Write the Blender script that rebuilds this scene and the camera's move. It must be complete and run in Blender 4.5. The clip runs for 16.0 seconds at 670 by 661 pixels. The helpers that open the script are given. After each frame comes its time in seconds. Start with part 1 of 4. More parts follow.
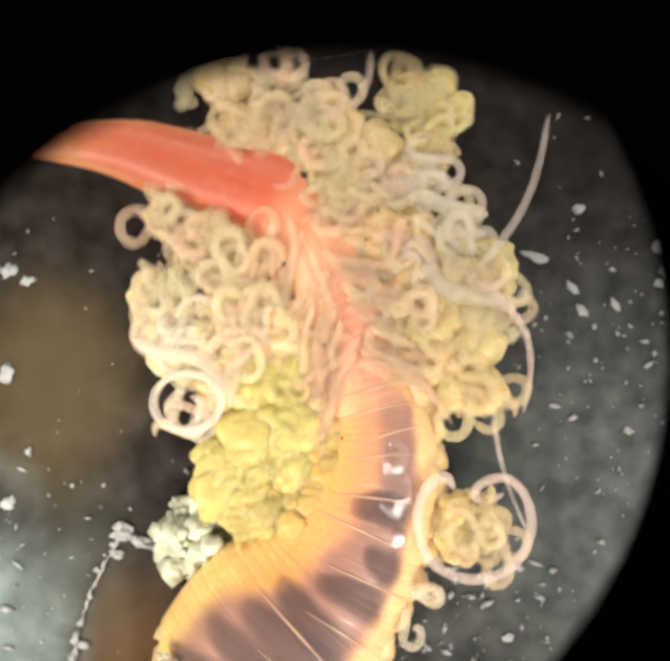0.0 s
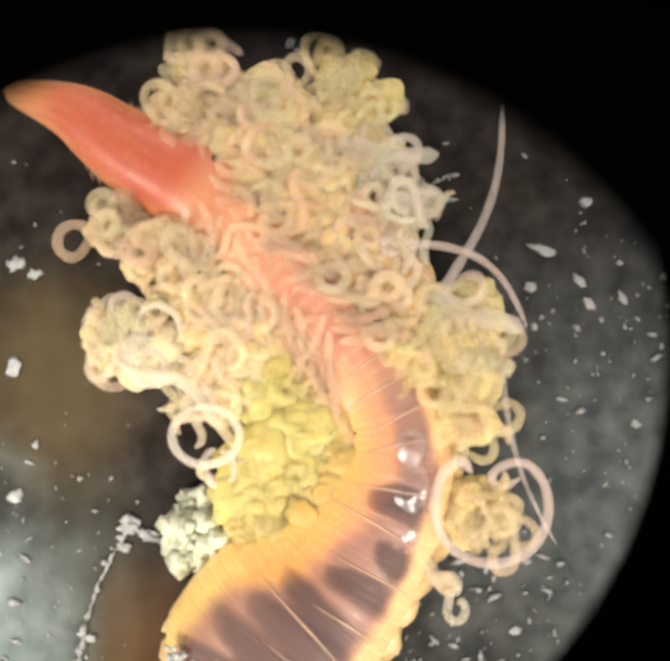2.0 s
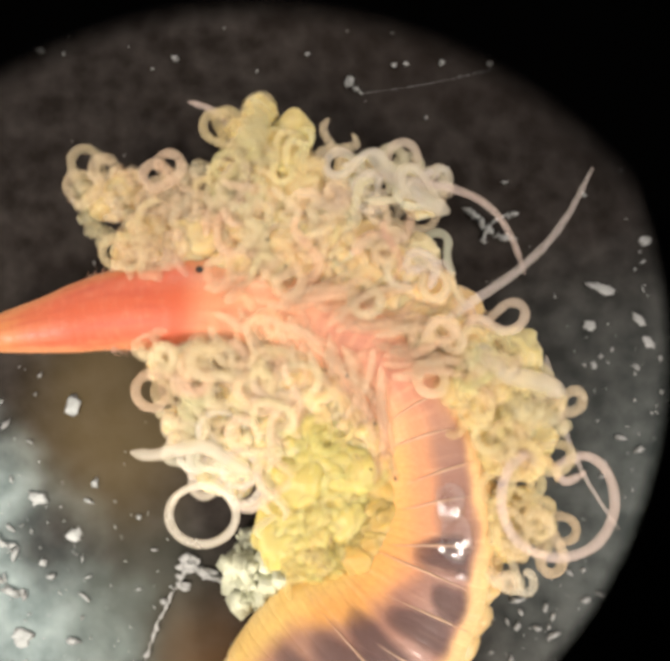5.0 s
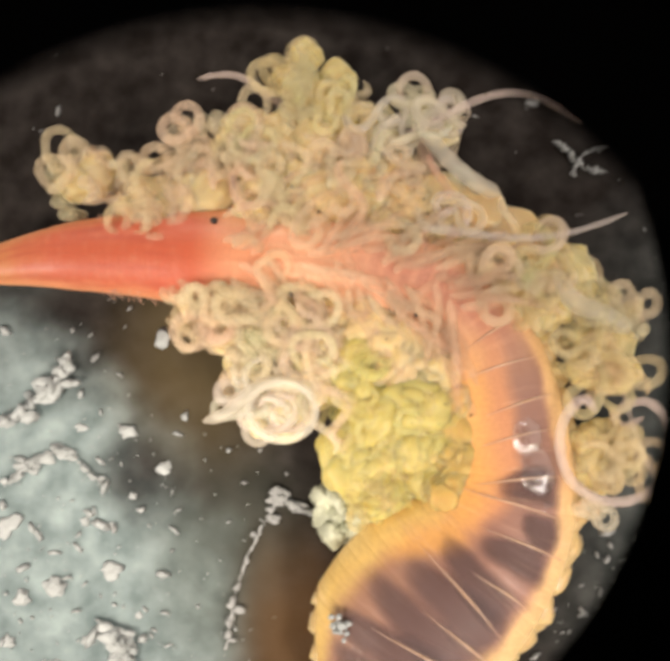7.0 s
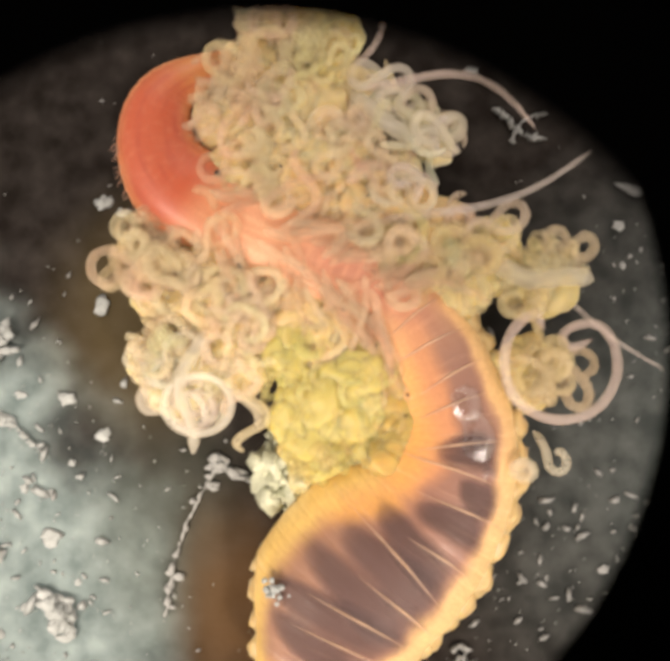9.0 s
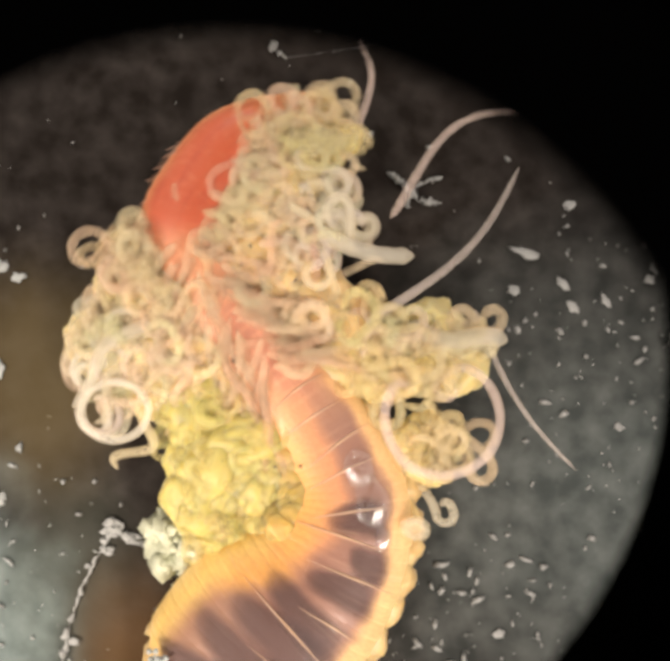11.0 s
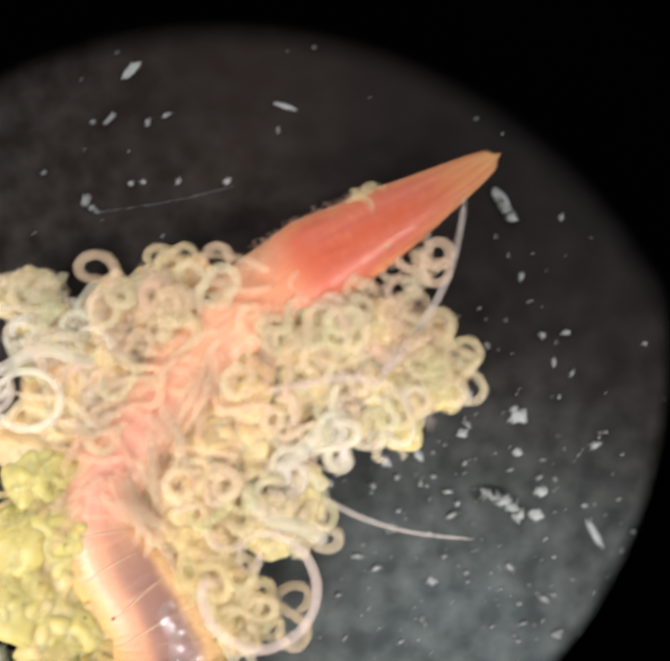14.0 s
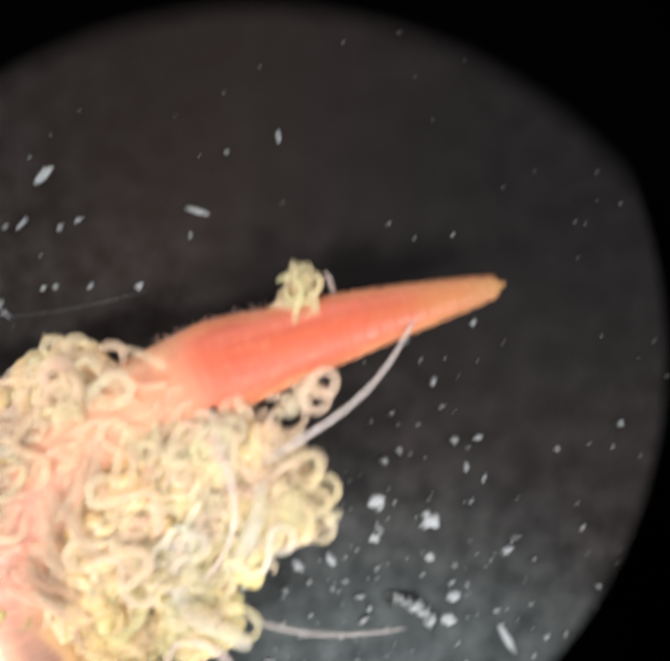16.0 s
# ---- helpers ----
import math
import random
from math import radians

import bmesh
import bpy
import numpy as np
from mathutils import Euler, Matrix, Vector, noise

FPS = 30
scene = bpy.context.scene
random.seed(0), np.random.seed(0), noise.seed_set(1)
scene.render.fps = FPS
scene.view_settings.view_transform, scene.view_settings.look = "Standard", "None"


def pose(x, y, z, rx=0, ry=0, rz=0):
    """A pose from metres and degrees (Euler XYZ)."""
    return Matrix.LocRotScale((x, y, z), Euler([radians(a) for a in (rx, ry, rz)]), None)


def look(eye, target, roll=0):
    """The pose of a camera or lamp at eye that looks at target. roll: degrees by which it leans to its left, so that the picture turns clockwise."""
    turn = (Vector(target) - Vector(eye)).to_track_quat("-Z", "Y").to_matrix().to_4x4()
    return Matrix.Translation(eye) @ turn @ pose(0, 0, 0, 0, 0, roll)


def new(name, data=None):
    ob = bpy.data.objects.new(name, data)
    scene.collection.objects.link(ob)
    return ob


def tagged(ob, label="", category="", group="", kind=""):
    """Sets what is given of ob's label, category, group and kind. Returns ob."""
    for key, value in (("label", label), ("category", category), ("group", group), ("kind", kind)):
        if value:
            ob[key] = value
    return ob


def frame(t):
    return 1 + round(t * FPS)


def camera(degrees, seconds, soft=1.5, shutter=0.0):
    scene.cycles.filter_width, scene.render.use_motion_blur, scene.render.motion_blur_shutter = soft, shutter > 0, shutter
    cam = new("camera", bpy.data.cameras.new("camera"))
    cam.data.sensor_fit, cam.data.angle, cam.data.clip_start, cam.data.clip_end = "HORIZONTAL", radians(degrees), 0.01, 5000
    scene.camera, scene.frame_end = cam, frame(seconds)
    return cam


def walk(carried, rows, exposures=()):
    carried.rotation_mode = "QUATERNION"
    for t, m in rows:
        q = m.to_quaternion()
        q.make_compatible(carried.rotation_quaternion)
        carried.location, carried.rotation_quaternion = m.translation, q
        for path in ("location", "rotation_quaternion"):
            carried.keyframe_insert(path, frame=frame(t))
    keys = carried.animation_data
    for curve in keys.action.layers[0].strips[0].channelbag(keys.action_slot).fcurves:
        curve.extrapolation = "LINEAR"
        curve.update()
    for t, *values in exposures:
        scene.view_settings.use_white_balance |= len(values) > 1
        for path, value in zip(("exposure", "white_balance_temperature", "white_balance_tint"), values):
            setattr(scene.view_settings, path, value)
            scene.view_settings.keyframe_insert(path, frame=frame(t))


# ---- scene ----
# A worm in a dish under a stereo microscope. U is one plan unit: 13 micrometres.
# The plan's x runs right, y down, z up; the microscope stands still and the dish is pushed under it.
U = 1.3e-5
HALF_W, HALF_H = 784.0, 773.0
FOV = 38.0
HIGH = HALF_W / math.tan(radians(FOV / 2))      # height of the eye over the plan z = 0
FLOOR = -150.0

cam = camera(FOV, 16.0, soft=4.5, shutter=0.7)
EYE = pose(0, 0, HIGH * U)
cam.data.dof.use_dof, cam.data.dof.focus_distance = True, (HIGH - 20) * U       # a microscope's shallow focus
cam.data.dof.aperture_fstop = cam.data.lens / 1000 / 0.00055
walk(cam, [(0.0, EYE), (16.0, EYE)], exposures=[(0.0, 0.21, 6350, 13), (3.5, 0.11, 6400, 14), (7.0, -0.07, 6550, 15), (8.0, -0.19, 6900, 16), (9.0, -0.06, 6800, 16),
                                                (12.5, 0.0, 6500, 15), (14.0, -0.03, 5700, 12), (15.5, 0.02, 5600, 12), (16.0, 0.18, 5500, 12)])


def W(px, py, z=0.0):
    """A place of the plan, as seen from the eye, at height z, in metres."""
    k = (HIGH - z) / HIGH * U
    return Vector(((px - HALF_W) * k, (HALF_H - py) * k, z * U))


# ---- light ----
world = bpy.data.worlds.new("dim_room")
world.use_nodes = True
world.node_tree.nodes["Background"].inputs[0].default_value = (1.0, 0.93, 0.84, 1)
world.node_tree.nodes["Background"].inputs[1].default_value = 0.90
scene.world = world


def spot(name, place, target, watt, size, cone, blend, colour):
    data = bpy.data.lights.new(name, "SPOT")
    data.energy, data.shadow_soft_size, data.spot_size, data.spot_blend = watt, size, radians(cone), blend
    data.color = colour
    ob = new(name, data)
    ob.matrix_world = look(place, target)
    return ob


spot("gooseneck_light", (0.040, -0.050, 0.062), W(960, 1420), 0.50, 0.012, 17.0, 1.0, (1.0, 0.90, 0.76))
spot("gooseneck_light", (-0.052, -0.042, 0.062), W(210, 1300), 0.46, 0.012, 22.0, 1.0, (1.0, 0.89, 0.74))
spot("gooseneck_light", (-0.010, 0.066, 0.062), W(640, 1040), 0.17, 0.014, 16.0, 1.0, (1.0, 0.90, 0.76))

# ---- how things move ----
# The dish's shift over the stage, in plan units, against its place at 7.0 s.
DISH = {0.0: (-365, 82), 0.5: (-358, 71), 1.0: (-359, 72), 1.5: (-355, 60), 2.0: (-348, 66), 2.5: (-344, 64),
        3.0: (-344, 64), 3.5: (-338, 65), 3.7: (-322, 64), 5.8: (-184, 211), 6.0: (-185, 213), 6.5: (-86, 50),
        7.0: (0, 0), 7.5: (84, -120), 8.0: (-26, -244), 8.5: (-66, -191), 9.0: (-142, -77), 9.5: (-168, -48),
        10.0: (-298, 35), 10.2: (-380, 100), 12.3: (-394, 18), 12.5: (-462, 58), 13.0: (-477, 78),
        13.5: (-638, 271), 14.0: (-825, 433), 14.5: (-897, 485), 15.0: (-897, 486), 15.5: (-911, 496),
        16.0: (-1030, 678)}
TIMES = sorted(DISH)
# The worm's middle line from shoulder (index 3) to the tip of the red lobe (index 9); the tail lies still in the dish.
TAIL = [(800, 1716), (966, 1442), (1146, 1254)]
LINE = {}


def line_key(t, *points):
    LINE[t] = points


line_key(0.0, (880, 1080), (850, 880), (790, 680), (670, 480), (480, 410), (270, 345), (30, 335))
line_key(0.5, (890, 1080), (880, 870), (760, 680), (560, 540), (330, 500), (100, 465), (-120, 430))
line_key(1.0, (900, 1080), (870, 860), (680, 680), (420, 580), (230, 550), (20, 500), (-200, 450))
line_key(1.5, (920, 1060), (820, 820), (600, 610), (400, 430), (250, 330), (130, 220), (60, 120))
line_key(2.0, (920, 1060), (820, 830), (640, 640), (460, 440), (300, 350), (170, 260), (10, 210))
line_key(2.5, (920, 1070), (820, 830), (650, 620), (490, 450), (330, 400), (180, 360), (10, 410))
line_key(3.0, (930, 1060), (830, 800), (680, 610), (480, 470), (300, 460), (150, 570), (0, 750))
line_key(3.5, (930, 1080), (830, 800), (680, 620), (470, 520), (300, 530), (110, 600), (-120, 660))
line_key(6.0, (1011, 1257), (960, 980), (720, 830), (440, 820), (240, 830), (80, 850), (-150, 880))
line_key(6.5, (1110, 1094), (1050, 820), (790, 680), (470, 670), (270, 655), (80, 640), (-150, 620))
line_key(7.0, (1190, 1044), (1110, 750), (850, 620), (510, 600), (300, 595), (100, 605), (-120, 640))
line_key(7.5, (1280, 924), (1200, 640), (920, 520), (580, 510), (380, 505), (180, 520), (0, 480))
line_key(8.0, (1170, 800), (1060, 530), (800, 410), (510, 390), (340, 340), (220, 240), (170, 70))
line_key(8.5, (1130, 853), (1030, 580), (780, 480), (500, 410), (370, 300), (340, 160), (430, 60))
line_key(9.0, (1050, 970), (930, 720), (720, 600), (470, 480), (370, 360), (390, 220), (560, 130))
line_key(9.5, (1020, 1000), (890, 760), (680, 630), (470, 500), (420, 360), (460, 230), (640, 150))
line_key(10.0, (890, 1090), (770, 850), (580, 700), (400, 550), (380, 400), (440, 270), (640, 210))
line_key(12.5, (730, 1100), (560, 870), (520, 660), (640, 470), (800, 350), (950, 270), (1150, 180))
line_key(13.0, (710, 1120), (540, 880), (530, 650), (700, 450), (860, 340), (1010, 270), (1200, 190))
line_key(13.5, (550, 1320), (400, 1050), (500, 770), (780, 545), (930, 460), (1080, 380), (1290, 270))
line_key(14.0, (370, 1480), (230, 1200), (400, 890), (690, 655), (840, 560), (990, 470), (1170, 360))
line_key(14.5, (300, 1530), (150, 1250), (310, 950), (590, 710), (740, 620), (880, 540), (1040, 445))
line_key(15.0, (290, 1540), (150, 1250), (290, 930), (545, 690), (700, 600), (850, 480), (990, 290))
line_key(15.5, (280, 1545), (140, 1240), (260, 920), (520, 670), (700, 590), (900, 470), (1140, 345))
line_key(16.0, (166, 1722), (20, 1420), (130, 1090), (450, 890), (655, 812), (895, 738), (1190, 662))


def dish_move(t):
    k = (HIGH - FLOOR) / HIGH * U
    return Vector((DISH[t][0] * k, -DISH[t][1] * k, 0))


def line_at(t):
    """The ten points of the middle line at t, in plan units."""
    near = min(LINE, key=lambda a: abs(a - t))
    sx, sy = DISH[t][0] - DISH[near][0], DISH[t][1] - DISH[near][1]
    return np.array([(x + DISH[t][0], y + DISH[t][1]) for x, y in TAIL] + [(x + sx, y + sy) for x, y in LINE[near]], float)


def curve_of(points, n=451):
    """A smooth line through the points: n places and headings at even steps of the index."""
    p = np.vstack([2 * points[0] - points[1], points, 2 * points[-1] - points[-2]])
    s = np.linspace(0, len(points) - 1 - 1e-6, n)
    i = s.astype(int)
    f = (s - i)[:, None]
    a, b, c, d = p[i], p[i + 1], p[i + 2], p[i + 3]
    at = 0.5 * (2 * b + (c - a) * f + (2 * a - 5 * b + 4 * c - d) * f ** 2 + (3 * b - a - 3 * c + d) * f ** 3)
    kernel = np.ones(21) / 21
    wide = np.vstack([at[:1]] * 10 + [at] + [at[-1:]] * 10)
    even = np.stack([np.convolve(wide[:, k], kernel, "valid") for k in (0, 1)], 1)
    even[0], even[-1] = at[0], at[-1]
    way = np.gradient(even, axis=0)
    way /= np.linalg.norm(way, axis=1)[:, None]
    return even, way


CURVES = {t: curve_of(line_at(t)) for t in TIMES}


def on_body(t, s, u, z, v=0.0):
    """Where the worm's place (s along, u to its right side) lies at t, and its heading: plan units and radians."""
    at, way = CURVES[t]
    k = min(len(at) - 1.001, max(0.0, s / 9.0 * (len(at) - 1)))
    i, f = int(k), k - int(k)
    p, w = at[i] * (1 - f) + at[i + 1] * f, way[i] * (1 - f) + way[i + 1] * f
    side = np.array((-w[1], w[0]))          # right-hand side of the heading, with y down
    return p + side * u + w * v, math.atan2(-w[1], w[0])


def body_rows(s, u, z, turn=0.0, sway=0.0, beat=0.0, local=None, v=0.0):
    """Rows for walk() of a part of the worm at (s, u, z)."""
    rows = []
    for t in TIMES:
        p, head = on_body(t, s, u, z, v)
        a = head + turn + sway * math.sin(beat + 1.9 * t)
        m = Matrix.Translation(W(p[0], p[1], z) - dish_move(t)) @ Matrix.Rotation(a, 4, "Z")
        rows.append((t, m @ local if local else m))
    return rows


def body_place(px, py, t=3.5):
    """The (s, u) of a place of the plan at t, rooted no further than the neck, and how far it lies ahead of that root."""
    at, way = CURVES[t]
    d = np.hypot(at[:, 0] - px, at[:, 1] - py)
    i = int(d[:296].argmin())
    side = np.array((-way[i][1], way[i][0]))
    off = np.array((px, py)) - at[i]
    return i / (len(at) - 1) * 9.0, float(np.dot(off, side)), float(np.dot(off, way[i]))


MOVES = []          # (object, rows), keyed on the last line
DISH_ROWS = [(t, Matrix.Translation(dish_move(t))) for t in TIMES]


# ---- materials ----
def material(name, colour, rough=0.4, grain=0.12, scale=900.0, bump=0.25, sss=0.0, coat=0.0, object_colour=False, alpha=1.0,
             dark=None, stretch=(1, 1, 1), tint=None, through_light=0.0, sheen=0.0, depth=35, rim=0.0):
    """A procedural surface: colour with variation at two scales, relief, wetness."""
    m = bpy.data.materials.new(name)
    m.use_nodes = True
    nt = m.node_tree
    b = nt.nodes["Principled BSDF"]
    tc = nt.nodes.new("ShaderNodeTexCoord")
    mp = nt.nodes.new("ShaderNodeMapping")
    mp.inputs["Scale"].default_value = stretch
    nt.links.new(tc.outputs["Object"], mp.inputs[0])
    n1, n2 = nt.nodes.new("ShaderNodeTexNoise"), nt.nodes.new("ShaderNodeTexNoise")
    n1.inputs["Scale"].default_value, n2.inputs["Scale"].default_value = scale, scale * 6
    n1.inputs["Detail"].default_value = 4
    nt.links.new(mp.outputs[0], n1.inputs["Vector"])
    nt.links.new(mp.outputs[0], n2.inputs["Vector"])
    mixn = nt.nodes.new("ShaderNodeMath")
    mixn.operation = "MULTIPLY_ADD"
    nt.links.new(n2.outputs[0], mixn.inputs[0])
    mixn.inputs[1].default_value = 0.4
    nt.links.new(n1.outputs[0], mixn.inputs[2])
    if object_colour:
        info = nt.nodes.new("ShaderNodeObjectInfo")
        src = info.outputs["Color"]
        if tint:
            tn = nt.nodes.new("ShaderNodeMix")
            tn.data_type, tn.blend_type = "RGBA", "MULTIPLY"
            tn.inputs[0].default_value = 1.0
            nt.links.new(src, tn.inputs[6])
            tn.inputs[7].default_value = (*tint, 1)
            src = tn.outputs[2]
    else:
        rgb = nt.nodes.new("ShaderNodeRGB")
        rgb.outputs[0].default_value = (*colour, 1)
        src = rgb.outputs[0]
    mul = nt.nodes.new("ShaderNodeMix")
    mul.data_type, mul.blend_type = "RGBA", "MIX"
    ramp = nt.nodes.new("ShaderNodeMapRange")
    ramp.inputs[1].default_value, ramp.inputs[2].default_value = 0.45, 0.95
    nt.links.new(mixn.outputs[0], ramp.inputs[0])
    nt.links.new(ramp.outputs[0], mul.inputs[0])
    shade = nt.nodes.new("ShaderNodeMix")
    shade.data_type, shade.blend_type = "RGBA", "MULTIPLY"
    shade.inputs[0].default_value = 1.0
    nt.links.new(src, shade.inputs[6])
    k = dark if dark else (1 - 2.2 * grain,) * 3
    shade.inputs[7].default_value = (*k, 1)
    nt.links.new(shade.outputs[2], mul.inputs[6])
    nt.links.new(src, mul.inputs[7])
    nt.links.new(mul.outputs[2], b.inputs["Base Color"])
    b.inputs["Roughness"].default_value = rough
    b.inputs["Subsurface Weight"].default_value = sss
    b.inputs["Subsurface Radius"].default_value = (1.0, 0.85, 0.6)
    b.inputs["Subsurface Scale"].default_value = depth * U
    b.inputs["Coat Weight"].default_value = coat
    b.inputs["Coat Roughness"].default_value = 0.12
    b.inputs["Sheen Weight"].default_value = sheen
    b.inputs["Sheen Roughness"].default_value = 0.45
    b.inputs["Sheen Tint"].default_value = (1.0, 0.86, 0.66, 1)
    b.inputs["Alpha"].default_value = alpha
    bm = nt.nodes.new("ShaderNodeBump")
    bm.inputs["Strength"].default_value = bump
    bm.inputs["Distance"].default_value = 5 * U
    nt.links.new(mixn.outputs[0], bm.inputs["Height"])
    nt.links.new(bm.outputs[0], b.inputs["Normal"])
    last = b.outputs[0]
    if through_light:
        tr, mx = nt.nodes.new("ShaderNodeBsdfTranslucent"), nt.nodes.new("ShaderNodeMixShader")
        nt.links.new(mul.outputs[2], tr.inputs[0])
        mx.inputs[0].default_value = through_light
        nt.links.new(b.outputs[0], mx.inputs[1])
        nt.links.new(tr.outputs[0], mx.inputs[2])
        clear, wall = nt.nodes.new("ShaderNodeBsdfTransparent"), nt.nodes.new("ShaderNodeMixShader")
        b.inputs["Alpha"].default_value, wall.inputs[0].default_value = 1.0, alpha
        nt.links.new(clear.outputs[0], wall.inputs[1])
        nt.links.new(mx.outputs[0], wall.inputs[2])
        last = wall.outputs[0]
    if rim:
        fuzz, both = nt.nodes.new("ShaderNodeBsdfSheen"), nt.nodes.new("ShaderNodeAddShader")
        fuzz.inputs["Color"].default_value = (rim, 0.88 * rim, 0.70 * rim, 1)
        fuzz.inputs["Roughness"].default_value = 0.22
        nt.links.new(last, both.inputs[0])
        nt.links.new(fuzz.outputs[0], both.inputs[1])
        last = both.outputs[0]
    nt.links.new(last, nt.nodes["Material Output"].inputs[0])
    return m


M_TENT = material("tentacle_skin", (1, 1, 1), rough=0.35, grain=0.04, scale=1500, bump=0.02, object_colour=True, alpha=0.30, sheen=1.0, through_light=0.25, rim=0.18)
M_CLEAR = material("clear_tentacle_skin", (1, 1, 1), rough=0.35, grain=0.04, scale=1500, bump=0.02, object_colour=True, alpha=0.29, sheen=1.0, through_light=0.10, rim=0.12)
M_FIBRE = material("neck_fibre", (1, 1, 1), rough=0.5, object_colour=True, alpha=0.25, sheen=0.7, through_light=0.3)
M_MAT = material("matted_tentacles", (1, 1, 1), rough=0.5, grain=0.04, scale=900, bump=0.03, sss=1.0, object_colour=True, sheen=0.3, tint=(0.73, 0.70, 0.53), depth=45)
M_SEPTUM = material("pale_septum", (0.70, 0.42, 0.26), rough=0.4, sss=0.5)
M_RIM = material("cream_rim", (0.82, 0.58, 0.27), rough=0.4, grain=0.10, scale=1800, bump=0.2, sss=0.6, coat=0.1, alpha=0.65, sheen=0.3)
M_CILIA = material("pale_cilia", (0.85, 0.50, 0.34), rough=0.5, sss=0.5, alpha=0.7)
M_DEBRIS = material("pale_debris", (0.36, 0.37, 0.36), rough=0.6, grain=0.15, scale=1500, bump=0.2)
M_SPECK = material("pale_speck", (0.34, 0.35, 0.34), rough=0.6, grain=0.2, scale=2500, bump=0.3)
M_WHITE = material("white_crust", (0.43, 0.46, 0.45), rough=0.5, grain=0.12, scale=1500, bump=0.6)
M_HAIR = material("grey_hair", (0.10, 0.10, 0.10), rough=0.6)
M_CLUMP = material("grey_green_clump", (0.66, 0.68, 0.50), rough=0.5, grain=0.2, scale=1500, bump=0.8)
M_BLACK = material("black_anodised_metal", (0.0008, 0.0008, 0.0008), rough=0.9, grain=0.1, scale=300, bump=0.1)
M_BLACK.node_tree.nodes["Principled BSDF"].inputs["Specular IOR Level"].default_value = 0.0
M_DOT = material("black_pigment", (0.01, 0.008, 0.006), rough=0.5)


def floor_material():
    """The dish's floor: dark brown-grey, mottled, with a pale bluish film over one part, and painted glow and shade."""
    m = bpy.data.materials.new("dish_floor")
    m.use_nodes = True
    nt = m.node_tree
    b = nt.nodes["Principled BSDF"]
    tc = nt.nodes.new("ShaderNodeTexCoord")
    big, mid, fine = (nt.nodes.new("ShaderNodeTexNoise") for _ in range(3))
    for n, sc, de in ((big, 260, 3), (mid, 1100, 4), (fine, 5000, 3)):
        n.inputs["Scale"].default_value, n.inputs["Detail"].default_value = sc, de
        nt.links.new(tc.outputs["Object"], n.inputs["Vector"])
    # the film: a rough oval round its middle, edges broken by noise
    sub = nt.nodes.new("ShaderNodeVectorMath")
    sub.operation = "SUBTRACT"
    nt.links.new(tc.outputs["Object"], sub.inputs[0])
    sub.inputs[1].default_value = W(-130, 1520, FLOOR)
    scl = nt.nodes.new("ShaderNodeVectorMath")
    scl.operation = "MULTIPLY"
    nt.links.new(sub.outputs[0], scl.inputs[0])
    scl.inputs[1].default_value = (1 / (640 * U), 1 / (800 * U), 0)
    ln = nt.nodes.new("ShaderNodeVectorMath")
    ln.operation = "LENGTH"
    nt.links.new(scl.outputs[0], ln.inputs[0])
    wob = nt.nodes.new("ShaderNodeMath")
    wob.operation = "MULTIPLY_ADD"
    nt.links.new(big.outputs[0], wob.inputs[0])
    wob.inputs[1].default_value = -0.9
    nt.links.new(ln.outputs["Value"], wob.inputs[2])
    mr = nt.nodes.new("ShaderNodeMapRange")
    mr.interpolation_type = "SMOOTHSTEP"
    mr.inputs[1].default_value, mr.inputs[2].default_value = 0.80, 0.30
    nt.links.new(wob.outputs[0], mr.inputs[0])
    sub2, scl2, ln2, wob2, mr2, add = (nt.nodes.new(q) for q in ("ShaderNodeVectorMath", "ShaderNodeVectorMath", "ShaderNodeVectorMath",
                                                            "ShaderNodeMath", "ShaderNodeMapRange", "ShaderNodeMath"))
    sub2.operation, scl2.operation, ln2.operation, wob2.operation, add.operation = "SUBTRACT", "MULTIPLY", "LENGTH", "MULTIPLY_ADD", "MAXIMUM"
    nt.links.new(tc.outputs["Object"], sub2.inputs[0])
    sub2.inputs[1].default_value = W(1850, 1120, FLOOR)
    nt.links.new(sub2.outputs[0], scl2.inputs[0])
    scl2.inputs[1].default_value = (1 / (700 * U), 1 / (700 * U), 0)
    nt.links.new(scl2.outputs[0], ln2.inputs[0])
    nt.links.new(big.outputs[0], wob2.inputs[0])
    wob2.inputs[1].default_value = -0.5
    nt.links.new(ln2.outputs["Value"], wob2.inputs[2])
    mr2.inputs[1].default_value, mr2.inputs[2].default_value, mr2.inputs[4].default_value = 0.95, 0.0, 0.24
    nt.links.new(wob2.outputs[0], mr2.inputs[0])
    nt.links.new(mr.outputs[0], add.inputs[0])
    nt.links.new(mr2.outputs[0], add.inputs[1])
    # a soft oval mask for tones, glow and shade painted into the floor's colour
    def painted_oval(px, py, rx, ry, wobble, out, inn):
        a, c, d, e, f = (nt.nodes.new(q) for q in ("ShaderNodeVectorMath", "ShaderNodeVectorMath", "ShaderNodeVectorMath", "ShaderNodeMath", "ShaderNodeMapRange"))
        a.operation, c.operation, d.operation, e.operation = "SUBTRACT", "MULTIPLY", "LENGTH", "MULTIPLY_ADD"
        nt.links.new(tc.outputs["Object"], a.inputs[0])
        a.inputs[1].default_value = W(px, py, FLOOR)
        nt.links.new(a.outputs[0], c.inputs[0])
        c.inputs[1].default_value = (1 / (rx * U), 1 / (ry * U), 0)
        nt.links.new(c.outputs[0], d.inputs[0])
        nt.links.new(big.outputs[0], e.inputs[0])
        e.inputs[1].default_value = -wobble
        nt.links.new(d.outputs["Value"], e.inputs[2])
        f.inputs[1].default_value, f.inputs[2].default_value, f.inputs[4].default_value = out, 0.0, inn
